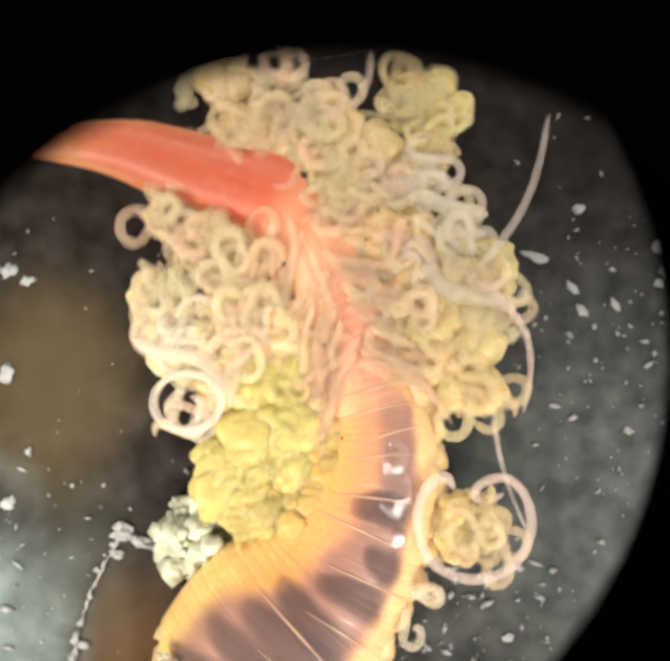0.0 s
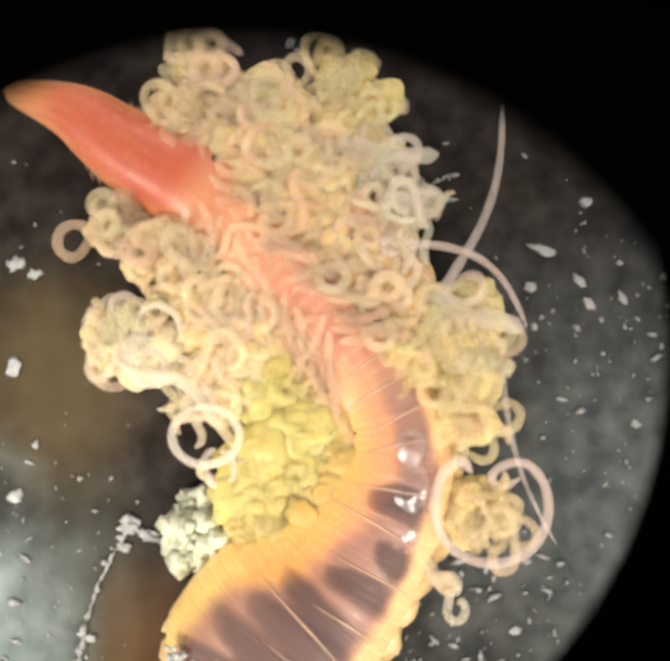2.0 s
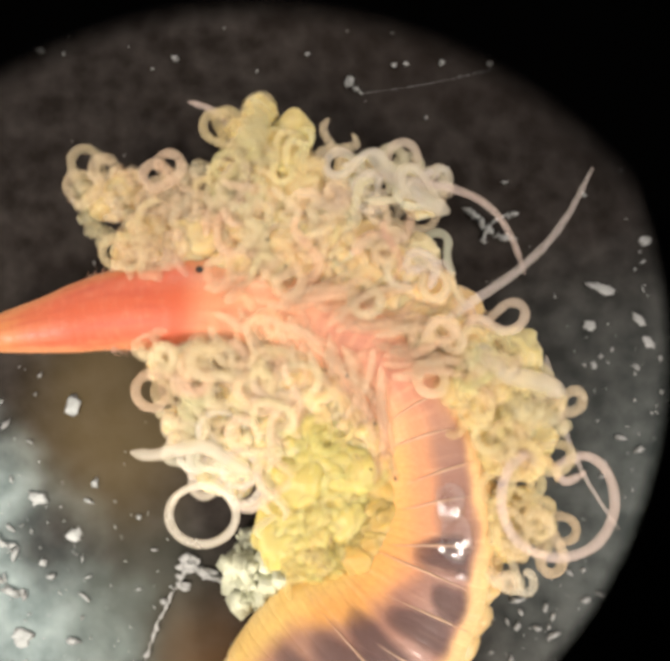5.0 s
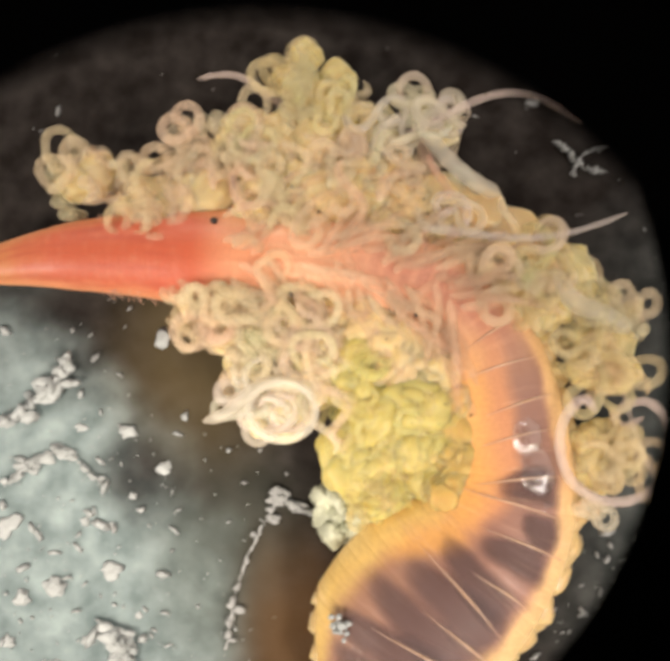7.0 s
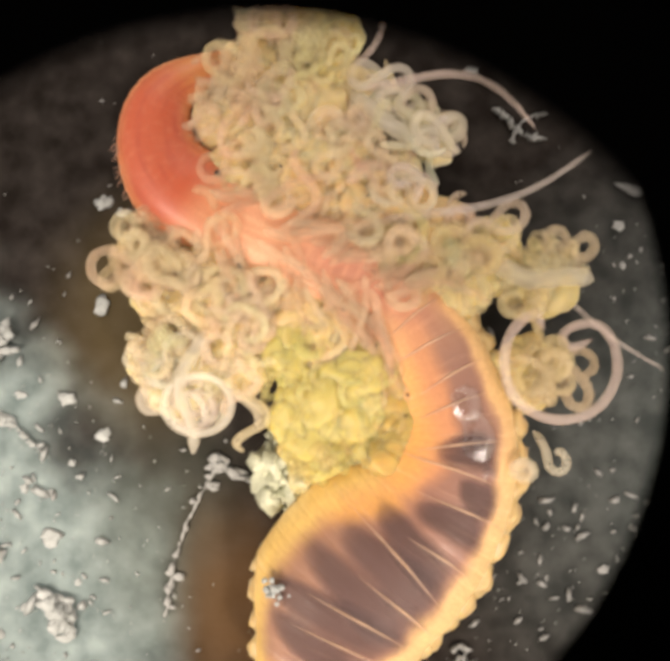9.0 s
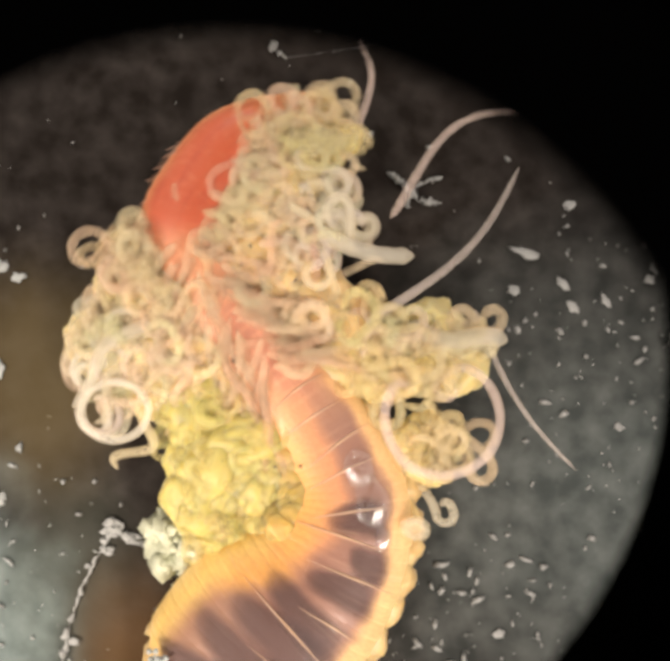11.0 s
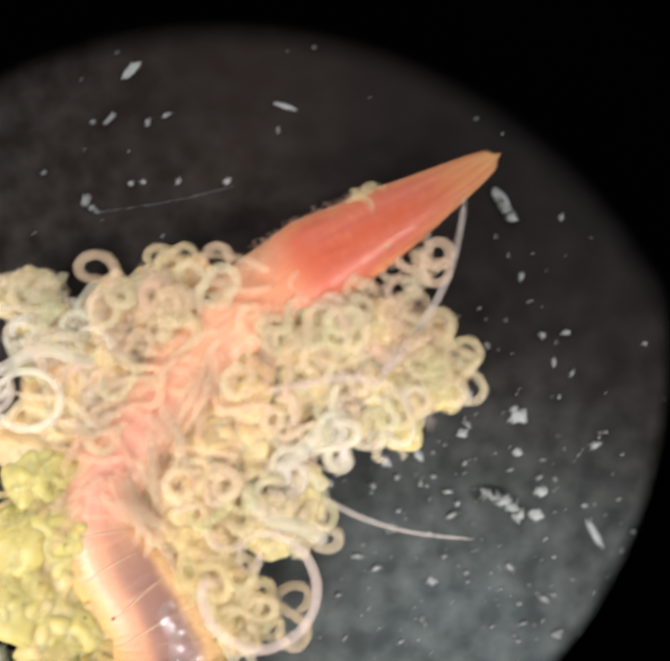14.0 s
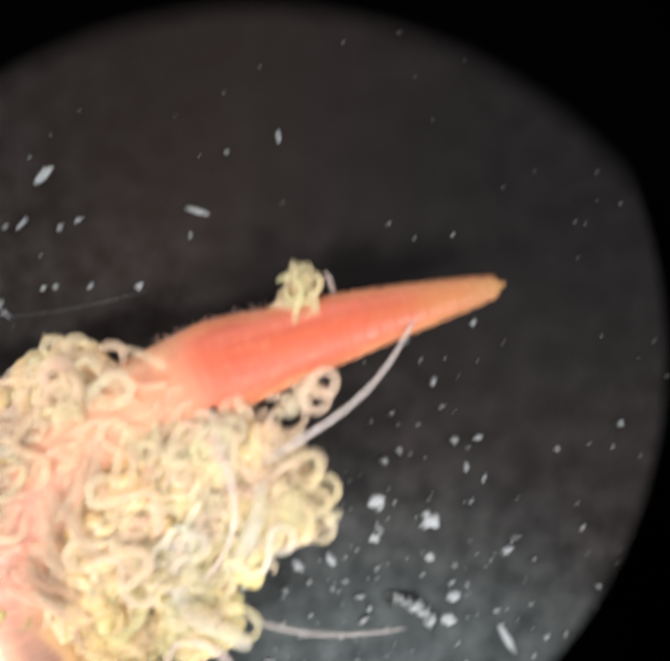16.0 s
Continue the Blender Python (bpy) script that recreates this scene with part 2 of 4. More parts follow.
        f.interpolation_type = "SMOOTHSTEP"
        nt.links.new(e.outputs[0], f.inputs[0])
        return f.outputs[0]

    ramp = nt.nodes.new("ShaderNodeValToRGB")
    ramp.color_ramp.elements[0].position, ramp.color_ramp.elements[0].color = 0.35, (0.0105, 0.0076, 0.0060, 1)
    ramp.color_ramp.elements[1].position, ramp.color_ramp.elements[1].color = 0.72, (0.036, 0.031, 0.0275, 1)
    nt.links.new(mid.outputs[0], ramp.inputs[0])
    film = nt.nodes.new("ShaderNodeValToRGB")
    film.color_ramp.elements[0].position, film.color_ramp.elements[0].color = 0.30, (0.135, 0.178, 0.178, 1)
    film.color_ramp.elements[1].position, film.color_ramp.elements[1].color = 0.75, (0.32, 0.395, 0.39, 1)
    nt.links.new(mid.outputs[0], film.inputs[0])
    mx = nt.nodes.new("ShaderNodeMix")
    mx.data_type = "RGBA"
    nt.links.new(add.outputs[0], mx.inputs[0])
    nt.links.new(ramp.outputs[0], mx.inputs[6])
    nt.links.new(film.outputs[0], mx.inputs[7])
    last = mx.outputs[2]
    # first oval grey-green; next two paint the worm's warm brown and yellow glow
    for mask, c in ((painted_oval(540, 1330, 260, 380, 0.5, 0.9, 0.5), (0.070, 0.078, 0.062)), (painted_oval(700, 1500, 170, 330, 0.6, 0.9, 0.6), (0.12, 0.062, 0.022)), (painted_oval(470, 820, 280, 350, 0.5, 0.9, 0.62), (0.105, 0.080, 0.038)),
                    # these two paint the vignette's dark falloff into the floor, upper right
                    (painted_oval(1550, -480, 950, 850, 0.4, 0.9, 0.85), (0.015, 0.0102, 0.0080)), (painted_oval(2250, -50, 950, 950, 0.4, 0.9, 0.8), (0.010, 0.0085, 0.0080))):
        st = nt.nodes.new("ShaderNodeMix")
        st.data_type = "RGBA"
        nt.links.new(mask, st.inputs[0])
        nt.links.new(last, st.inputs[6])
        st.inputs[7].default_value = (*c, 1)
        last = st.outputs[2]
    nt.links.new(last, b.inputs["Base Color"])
    b.inputs["Roughness"].default_value = 0.75
    b.inputs["Specular IOR Level"].default_value = 0.1
    bp = nt.nodes.new("ShaderNodeBump")
    bp.inputs["Strength"].default_value, bp.inputs["Distance"].default_value = 0.3, 4 * U
    nt.links.new(fine.outputs[0], bp.inputs["Height"])
    nt.links.new(bp.outputs[0], b.inputs["Normal"])
    return m


M_FLOOR = floor_material()


# ---- mesh helpers ----
def mesh_of(name, verts, faces, mats, smooth=True, slots=None, chart=None):
    me = bpy.data.meshes.new(name)
    me.from_pydata([tuple(v) for v in verts], [], faces)
    for m in mats:
        me.materials.append(m)
    me.polygons.foreach_set("use_smooth", [smooth] * len(faces))
    if slots is not None:
        me.polygons.foreach_set("material_index", slots)
    if chart is not None:
        layer = me.uv_layers.new(name="chart")
        layer.data.foreach_set("uv", [q for loop in me.loops for q in chart[loop.vertex_index]])
    me.update()
    return me


def part(name, me, parent, label="", colour=None):
    ob = new(name, me)
    ob.parent = parent
    if colour:
        ob.color = (*colour, 1)
    return tagged(ob, label)


def sweep(path, radii, sides=8):
    """A closed tube along a path (n x 3 array), with a radius at every point."""
    path = np.asarray(path, float)
    n = len(path)
    way = np.gradient(path, axis=0)
    way /= np.maximum(np.linalg.norm(way, axis=1), 1e-12)[:, None]
    ref = np.array((0.0, 0.0, 1.0)) if abs(way[0][2]) < 0.9 else np.array((1.0, 0.0, 0.0))
    verts, faces = [], []
    a = np.cross(way[0], ref)
    a /= np.linalg.norm(a)
    ang = np.linspace(0, 2 * math.pi, sides, endpoint=False)
    for i in range(n):
        a = a - way[i] * np.dot(a, way[i])
        a /= np.linalg.norm(a)
        b = np.cross(way[i], a)
        for q in ang:
            verts.append(path[i] + radii[i] * (math.cos(q) * a + math.sin(q) * b))
    for i in range(n - 1):
        for j in range(sides):
            k = (j + 1) % sides
            faces.append((i * sides + j, i * sides + k, (i + 1) * sides + k, (i + 1) * sides + j))
    faces.append(tuple(range(sides))[::-1])
    faces.append(tuple((n - 1) * sides + j for j in range(sides)))
    return verts, faces


def tube_mesh(name, path, radius, taper=0.6, sides=9, mats=None):
    """A tentacle: a clear hollow tube, narrowing to a rounded tip."""
    path = np.asarray(path, float) * U
    n = len(path)
    f = np.linspace(0, 1, n)
    r = radius * U * (1 - (1 - taper) * f) * np.sqrt(np.clip((1 - f) * n / 4 + 0.05, 0, 1))
    r *= (1 + 0.04 * np.sin(f * n * 0.9)) * np.sqrt(np.clip(f * n / 4 + 0.05, 0, 1))
    v, fc = sweep(path, r, sides)
    return mesh_of(name, v, fc, mats or [M_TENT])


rnd = random.Random(7)


def coil_path(turns, radius, pitch, root, axis="y", seed=0):
    """A root strand from -y that winds into a corkscrew; axis y: seen from its side, z: seen as rings."""
    r = random.Random(seed)
    pts = []
    length = turns * pitch
    w1, w2 = r.uniform(-30, 30), r.uniform(-20, 20)
    y0 = -length / 2
    for i in range(10):
        f = i / 10
        pts.append((w1 * math.sin(f * math.pi) + radius * f ** 2, y0 - root * (1 - f), w2 * math.sin(f * math.pi) - 25 * (1 - f)))
    n = int(turns * 15)
    for i in range(n + 1):
        f = i / n
        a = f * turns * 2 * math.pi
        rr = radius * (1 + 0.18 * math.sin(5 * f + seed)) * (1 - 0.35 * f)
        drift = (r.uniform(-1, 1), r.uniform(-1, 1))
        if axis == "y":
            pts.append((rr * math.cos(a) + 18 * math.sin(3 * f + seed) + drift[0], y0 + length * f + drift[1], 0.75 * rr * math.sin(a)))
        else:
            pts.append((rr * math.cos(a) + 10 * math.sin(4 * f), y0 * 0.3 + rr * math.sin(a) + 0.35 * length * f, 26 * f + 9 * math.sin(a + seed)))
    return pts


def wave_path(length, amp, waves, seed, root=0):
    r = random.Random(seed)
    n = int(30 + waves * 10)
    ph, ph2 = r.uniform(0, 6), r.uniform(0, 6)
    return [(amp * (0.3 + f) * math.sin(ph + waves * 2 * math.pi * f), -root + (length + root) * f, 14 * math.sin(ph2 + 5 * f))
            for f in (i / n for i in range(n + 1))]


def tangle_path(length, tight, reach, seed):
    """A long soft strand that meanders in bends and half loops about its root, seldom further out than reach."""
    r = random.Random(seed)
    x, y, a, bend, sign = r.uniform(-0.3, 0.3) * reach, -reach * 0.8, math.pi / 2 + r.uniform(-0.5, 0.5), 0.0, r.choice((-1, 1))
    ph, pts, step, goal, left = r.uniform(0, 6), [], 6.0, 0.0, r.uniform(20, 60)
    for i in range(int(length / step)):
        if left <= 0:
            if goal == 0.0 or r.random() < 0.35:
                sign = -sign if r.random() < 0.9 else sign
                radius = tight * r.uniform(0.8, 1.9)
                goal, left = sign / radius, radius * radians(r.uniform(60, 165))
            else:
                goal, left = 0.0, r.uniform(8, 70)
            if math.hypot(x, y) > 0.75 * reach:
                back = math.atan2(-y, -x) - a
                sign = 1 if math.sin(back) > 0 else -1
                goal, left = (0.0, r.uniform(30, 60)) if math.cos(back) > 0.4 else (sign / (tight * r.uniform(0.8, 1.2)), tight * r.uniform(1.2, 2.4))
        bend += (goal - bend) * 0.4
        a += bend * step
        x, y, left = x + step * math.cos(a), y + step * math.sin(a), left - step
        pts.append((x, y, 14 * math.sin(ph + i * step / 70) + 5 * math.sin(2.3 * ph + i * step / 31)))
    return pts


def arc_path(radius, start, sweep_deg, lift=12, squash=1.0, n=44):
    """A loop: an arc of a circle in the plan."""
    return [(radius * math.cos(radians(start + sweep_deg * f)), squash * radius * math.sin(radians(start + sweep_deg * f)), lift * math.sin(3 * f))
            for f in (i / n for i in range(n + 1))]


def blob_mesh(name, size, stretch, seed, mat, rough=0.45, rings=7, sides=10, knobs=0.0, flat=0.55):
    verts, faces = [], []
    for i in range(rings + 1):
        th = math.pi * i / rings
        for j in range(sides):
            ph = 2 * math.pi * j / sides
            d = Vector((math.sin(th) * math.cos(ph), math.sin(th) * math.sin(ph), math.cos(th)))
            r = size * (1 + rough * noise.noise(d * 1.7 + Vector((seed * 7.3, 0, 0))) * 1.6)
            if knobs:
                r += size * knobs * (0.5 - abs(noise.noise(d * 3.6 + Vector((seed, 2, 0)))) * 2.0)
            verts.append((d.x * r * stretch * U, d.y * r * U, d.z * r * flat * U))
    for i in range(rings):
        for j in range(sides):
            k = (j + 1) % sides
            faces.append((i * sides + j, (i + 1) * sides + j, (i + 1) * sides + k, i * sides + k))
    return mesh_of(name, verts, faces, [mat])


# ---- the microscope ----
scope = tagged(new("microscope_eyepiece"), "matt black microscope tube with a round field stop", "microscope")
scope.location = (0, 0, 0)
STOP_Z = HIGH - 0.0150 / U


def ring_mesh(name, cx, cy, inner, outer, z, thick, mat, n=128):
    """A flat ring of the plan, whose hole is a circle round (cx, cy)."""
    verts, faces = [], []
    for i in range(n):
        a = 2 * math.pi * i / n
        c, s = math.cos(a), math.sin(a)
        for r, zz in ((inner, z), (outer, z), (outer, z + thick), (inner, z + thick)):
            verts.append(W(cx + r * c, cy + r * s, zz))
    for i in range(n):
        j = (i + 1) % n
        for k in range(4):
            l = (k + 1) % 4
            faces.append((4 * i + k, 4 * i + l, 4 * j + l, 4 * j + k))
    return mesh_of(name, verts, faces, [mat])


part("field_stop", ring_mesh("field_stop", 463, 829, 1095, 1440, STOP_Z, 8, M_BLACK), scope)
part("barrel", ring_mesh("barrel", 463, 829, 1440, 1480, STOP_Z, 420, M_BLACK), scope)

VIGNETTE_RING = part("lens_mount", ring_mesh("lens_mount", 600, 1190, 1150, 2200, HIGH - 0.0103 / U, 6, M_BLACK), scope)
# the ring is added for its blurred edge, a soft vignette; it slides with the dark border
MOVES.append((VIGNETTE_RING, [(t, Matrix.Translation(Vector((x, -y, 0)) * 0.0103 / HIGH)) for t, x, y in (
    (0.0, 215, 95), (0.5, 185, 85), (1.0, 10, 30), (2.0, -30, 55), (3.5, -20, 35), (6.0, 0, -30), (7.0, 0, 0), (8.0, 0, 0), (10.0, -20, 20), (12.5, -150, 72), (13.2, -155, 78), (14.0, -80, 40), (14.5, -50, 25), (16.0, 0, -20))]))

# ---- the dish ----
def dish_floor():
    n, half = 60, 3400
    verts = [W(1000 + half * (2 * i / n - 1), 600 + half * (2 * j / n - 1), FLOOR) for j in range(n + 1) for i in range(n + 1)]
    for v in verts:
        v.z += 5 * U * noise.noise(v * 700)
    faces = [(j * (n + 1) + i, (j + 1) * (n + 1) + i, (j + 1) * (n + 1) + i + 1, j * (n + 1) + i + 1) for j in range(n) for i in range(n)]
    ob = new("floor", mesh_of("floor", verts, faces, [M_FLOOR]))
    tagged(ob, "dark brown-grey mottled dish floor under water", "dish floor", kind="structure")
    MOVES.append((ob, DISH_ROWS))


dish_floor()

# ---- the worm ----
worm = tagged(new("worm"), "orange worm with a red pointed lobe and many coiled cream tentacles", "worm")
MOVES.append((worm, DISH_ROWS))

HALF = [(0, 25), (0.06, 72), (0.16, 104), (0.35, 135), (0.55, 184), (0.8, 230), (1.4, 238), (2, 195), (3, 152), (3.6, 128), (4.3, 120), (5, 118), (5.8, 116), (6.3, 117), (7, 97), (7.7, 79), (8.3, 55),
        (8.7, 37), (8.9, 24), (9, 3)]


def half_width(s):
    return float(np.interp(s, [a for a, _ in HALF], [b for _, b in HALF]))


def lerp3(a, b, f):
    return tuple(x + (y - x) * f for x, y in zip(a, b))


def rise(s):
    """Height of the body's middle line over the tentacles' plane."""
    return -40.0 + 30 * min(1.0, max(0.0, (s - 5.8) / 2.0))


def flatness(s):
    return 0.62 + 0.08 * min(1.0, max(0.0, (s - 3.6) / 0.8))


def barrel_mesh(name, s_of, length, mats, ends, sides=32):
    """One ring of the body: x along it, y across; its map carries (place along the worm, place across)."""
    verts, faces, chart = [], [], []
    stations = [-0.5, -0.4, -0.3, -0.2, -0.1, 0.0, 0.1, 0.2, 0.3, 0.4, 0.5]
    swell = [0.80, 0.93, 0.985, 0.9992, 1.0, 1.0, 1.0, 0.9992, 0.985, 0.93, 0.80]
    for st, sw in zip(stations, swell):
        x = min(max(st * length, ends[0]), ends[1])
        s = s_of(x)
        r, lift = half_width(s) * sw, rise(s) - rise(s_of(0))
        for j in range(sides):
            a = 2 * math.pi * j / sides
            verts.append((x * U, r * math.cos(a) * U, (r * flatness(s) * math.sin(a) + lift) * U))
            chart.append((s, math.cos(a)))
    for i in range(len(stations) - 1):
        for j in range(sides):
            k = (j + 1) % sides
            faces.append((i * sides + j, (i + 1) * sides + j, (i + 1) * sides + k, i * sides + k))
    faces.append(tuple(range(sides)))
    faces.append(tuple((len(stations) - 1) * sides + j for j in range(sides))[::-1])
    return mesh_of(name, verts, faces, mats, chart=chart)


def graph(nt):
    """Short ways to write a node tree: a sum of two values, a smooth step, a ramp, a mix of colours."""
    def put(sock, v):
        if isinstance(v, (int, float)):
            sock.default_value = v
        elif isinstance(v, tuple):
            sock.default_value = (*v, 1)
        else:
            nt.links.new(v, sock)

    def calc(op, a, b=0.0, c=0.0):
        n = nt.nodes.new("ShaderNodeMath")
        n.operation = op
        for q, v in enumerate((a, b, c)):
            put(n.inputs[q], v)
        return n.outputs[0]

    def step(v, lo, hi, top=1.0):
        n = nt.nodes.new("ShaderNodeMapRange")
        n.interpolation_type = "SMOOTHSTEP"
        for q, w in ((0, v), (1, lo), (2, hi), (3, 0.0), (4, top)):
            put(n.inputs[q], w)
        return n.outputs[0]

    def ramp(v, stops):
        n = nt.nodes.new("ShaderNodeValToRGB")
        el = n.color_ramp.elements
        n.color_ramp.interpolation = "EASE"
        el[0].position, el[0].color = stops[0][0], (*stops[0][1], 1)
        el[1].position, el[1].color = stops[-1][0], (*stops[-1][1], 1)
        for at, c in stops[1:-1]:
            el.new(at).color = (*c, 1)
        put(n.inputs[0], v)
        return n.outputs[0]

    def mix(f, a, b):
        n = nt.nodes.new("ShaderNodeMix")
        n.data_type = "RGBA"
        put(n.inputs[0], f)
        put(n.inputs[6], a)
        put(n.inputs[7], b)
        return n.outputs[2]

    def grain(x, y, scale=1.0, detail=3):
        cb, n = nt.nodes.new("ShaderNodeCombineXYZ"), nt.nodes.new("ShaderNodeTexNoise")
        put(cb.inputs[0], x)
        put(cb.inputs[1], y)
        nt.links.new(cb.outputs[0], n.inputs["Vector"])
        n.inputs["Scale"].default_value, n.inputs["Detail"].default_value = scale, detail
        return n.outputs[0]

    return calc, step, ramp, mix, grain


def body_skin(sss, coat):
    """The worm's skin all along: cream-rimmed orange trunk with brown gut, peach fibrous neck, red lobe with a paler margin."""
    m = bpy.data.materials.new("worm_skin")
    m.use_nodes = True
    nt = m.node_tree
    b = nt.nodes["Principled BSDF"]
    calc, step, ramp, mix, grain = graph(nt)
    uv, sp = nt.nodes.new("ShaderNodeUVMap"), nt.nodes.new("ShaderNodeSeparateXYZ")
    nt.links.new(uv.outputs[0], sp.inputs[0])
    s, v = sp.outputs[0], sp.outputs[1]
    wob = calc("SUBTRACT", grain(calc("MULTIPLY", s, 3.0), calc("MULTIPLY", v, 1.4)), 0.5)
    v2 = calc("MULTIPLY_ADD", wob, 0.35, v)
    along = calc("DIVIDE", s, 9.0)
    # trunk: across, from the cream rim to the yellow inner side
    across = ramp(calc("MULTIPLY_ADD", v2, 0.5, 0.5), [(0.0, (0.80, 0.58, 0.27)), (0.13, (0.74, 0.47, 0.22)), (0.24, (0.53, 0.26, 0.15)), (0.55, (0.56, 0.25, 0.12)),
                                                     (0.80, (0.68, 0.34, 0.09)), (0.92, (0.75, 0.49, 0.14)), (1.0, (0.77, 0.54, 0.19))])
    bound = ramp(calc("DIVIDE", s, 4.5), [(0.0, (0.95,) * 3), (0.24, (0.90,) * 3), (0.40, (0.68,) * 3), (0.62, (0.52,) * 3), (1.0, (0.42,) * 3)])
    inner = calc("MULTIPLY_ADD", bound, 2.0, -1.0)
    brown = calc("MULTIPLY", step(v2, -0.74, -0.52), step(calc("SUBTRACT", v2, inner), 0.10, -0.20))
    brown = calc("MULTIPLY", brown, step(s, 0.12, 0.35))
    trunk = mix(calc("MULTIPLY", brown, 0.86), across, (0.225, 0.120, 0.098))
    lines = step(grain(calc("MULTIPLY", s, 16.0), calc("MULTIPLY_ADD", s, 0.5, calc("MULTIPLY", v, 0.9)), 1.0, 2), 0.58, 0.74, 0.20)
    trunk = mix(lines, trunk, (0.82, 0.56, 0.36))
    # neck: peach, with lengthwise fibres and the mauve gut showing through
    neck = ramp(along, [(0.40, (0.56, 0.29, 0.13)), (0.48, (0.60, 0.30, 0.18)), (0.60, (0.66, 0.32, 0.18)), (0.645, (0.64, 0.26, 0.13)), (0.695, (0.52, 0.095, 0.038)),
                        (0.86, (0.52, 0.09, 0.032)), (0.90, (0.52, 0.115, 0.036)), (0.945, (0.53, 0.19, 0.05)), (1.0, (0.51, 0.27, 0.08))])
    fib = grain(calc("MULTIPLY", s, 1.6), calc("MULTIPLY", v, 8.0))
    neck = mix(calc("MULTIPLY", step(fib, 0.42, 0.72, 0.4), step(s, 6.2, 5.4)), neck, (0.80, 0.50, 0.30))
    mauve = calc("MULTIPLY", calc("MULTIPLY", step(s, 3.3, 3.9), step(s, 5.3, 4.7)), calc("MULTIPLY", step(v2, -0.65, -0.3), step(v2, 0.35, 0.0)))
    rows = calc("SINE", calc("MULTIPLY", s, 52.0))
    neck = mix(calc("MULTIPLY", mauve, 0.5), neck, mix(step(rows, 0.1, 0.9), (0.42, 0.14, 0.11), (0.60, 0.26, 0.18)))
    side = calc("MULTIPLY", step(calc("ABSOLUTE", v2), 0.35, 0.95), calc("MULTIPLY", step(s, 6.3, 5.6), step(s, 4.0, 4.7)))
    neck = mix(calc("MULTIPLY", side, 0.55), neck, (0.80, 0.52, 0.28))
    # lobe: paler along its margin, faintly mottled and streaked lengthwise
    edge = calc("MULTIPLY", step(calc("ABSOLUTE", v2), 0.62, 0.98), step(s, 5.6, 6.3))
    neck = mix(calc("MULTIPLY", edge, 0.6), neck, (0.80, 0.38, 0.17))
    mottle = step(grain(calc("MULTIPLY", s, 9.0), calc("MULTIPLY", v, 2.6), 1.0, 4), 0.45, 0.75, 0.22)
    neck = mix(calc("MULTIPLY", mottle, step(s, 6.0, 6.6)), neck, (0.70, 0.26, 0.14))
    streak = grain(calc("MULTIPLY", s, 1.3), calc("MULTIPLY", v, 4.5), 1.0, 4)
    neck = mix(calc("MULTIPLY", step(streak, 0.46, 0.70, 0.45), step(s, 6.0, 6.6)), neck, (0.40, 0.050, 0.022))
    colour = mix(step(s, 3.35, 4.15), trunk, neck)
    fine = grain(calc("MULTIPLY", s, 40.0), calc("MULTIPLY", v, 14.0), 1.0, 5)
    colour = mix(step(fine, 0.62, 0.38, 0.16), colour, (0.30, 0.12, 0.06))
    nt.links.new(colour, b.inputs["Base Color"])
    b.inputs["Roughness"].default_value = 0.42
    b.inputs["Subsurface Weight"].default_value = sss
    b.inputs["Subsurface Radius"].default_value = (1.0, 0.6, 0.35)
    b.inputs["Subsurface Scale"].default_value = 30 * U
    b.inputs["Coat Weight"].default_value = coat
    b.inputs["Coat Roughness"].default_value = 0.10
    b.inputs["Sheen Weight"].default_value = 0.1
    b.inputs["Sheen Tint"].default_value = (1.0, 0.80, 0.55, 1)
    bp = nt.nodes.new("ShaderNodeBump")
    bp.inputs["Strength"].default_value, bp.inputs["Distance"].default_value = 0.35, 4 * U
    nt.links.new(fine, bp.inputs["Height"])
    nt.links.new(bp.outputs[0], b.inputs["Normal"])
    return m


M_SKIN = body_skin(0.0, 0.10)
M_LOBE = body_skin(0.0, 0.05)


def gut_material():
    """Purple-brown gut under the skin, fading out towards each pouch's edge."""
    m = material("gut_under_skin", (0.15, 0.100, 0.100), rough=0.6, grain=0.2, scale=900, bump=0.1)
    nt = m.node_tree
    calc, step, ramp, mix, grain = graph(nt)
    uv, sp = nt.nodes.new("ShaderNodeUVMap"), nt.nodes.new("ShaderNodeSeparateXYZ")
    nt.links.new(uv.outputs[0], sp.inputs[0])
    f, g = sp.outputs[0], sp.outputs[1]
    d = calc("SQRT", calc("ADD", calc("POWER", calc("ABSOLUTE", f), 3.0), calc("POWER", calc("ABSOLUTE", g), 3.0)))
    d = calc("MULTIPLY_ADD", grain(calc("MULTIPLY", f, 1.6), calc("MULTIPLY", g, 1.1)), 0.5, d)
    nt.links.new(step(d, 1.25, 0.55, 0.58), nt.nodes["Principled BSDF"].inputs["Alpha"])
    nt.nodes["Principled BSDF"].inputs["Specular IOR Level"].default_value = 0.15
    return m


M_POUCH = gut_material()


def on_wall(x, a, r, flat, lift=1.0):
    """A place on a ring's wall: x along, a the angle from its right rim over the top."""
    return Vector((x * U, -r * lift * math.cos(a) * U, r * lift * flat * math.sin(a) * U))


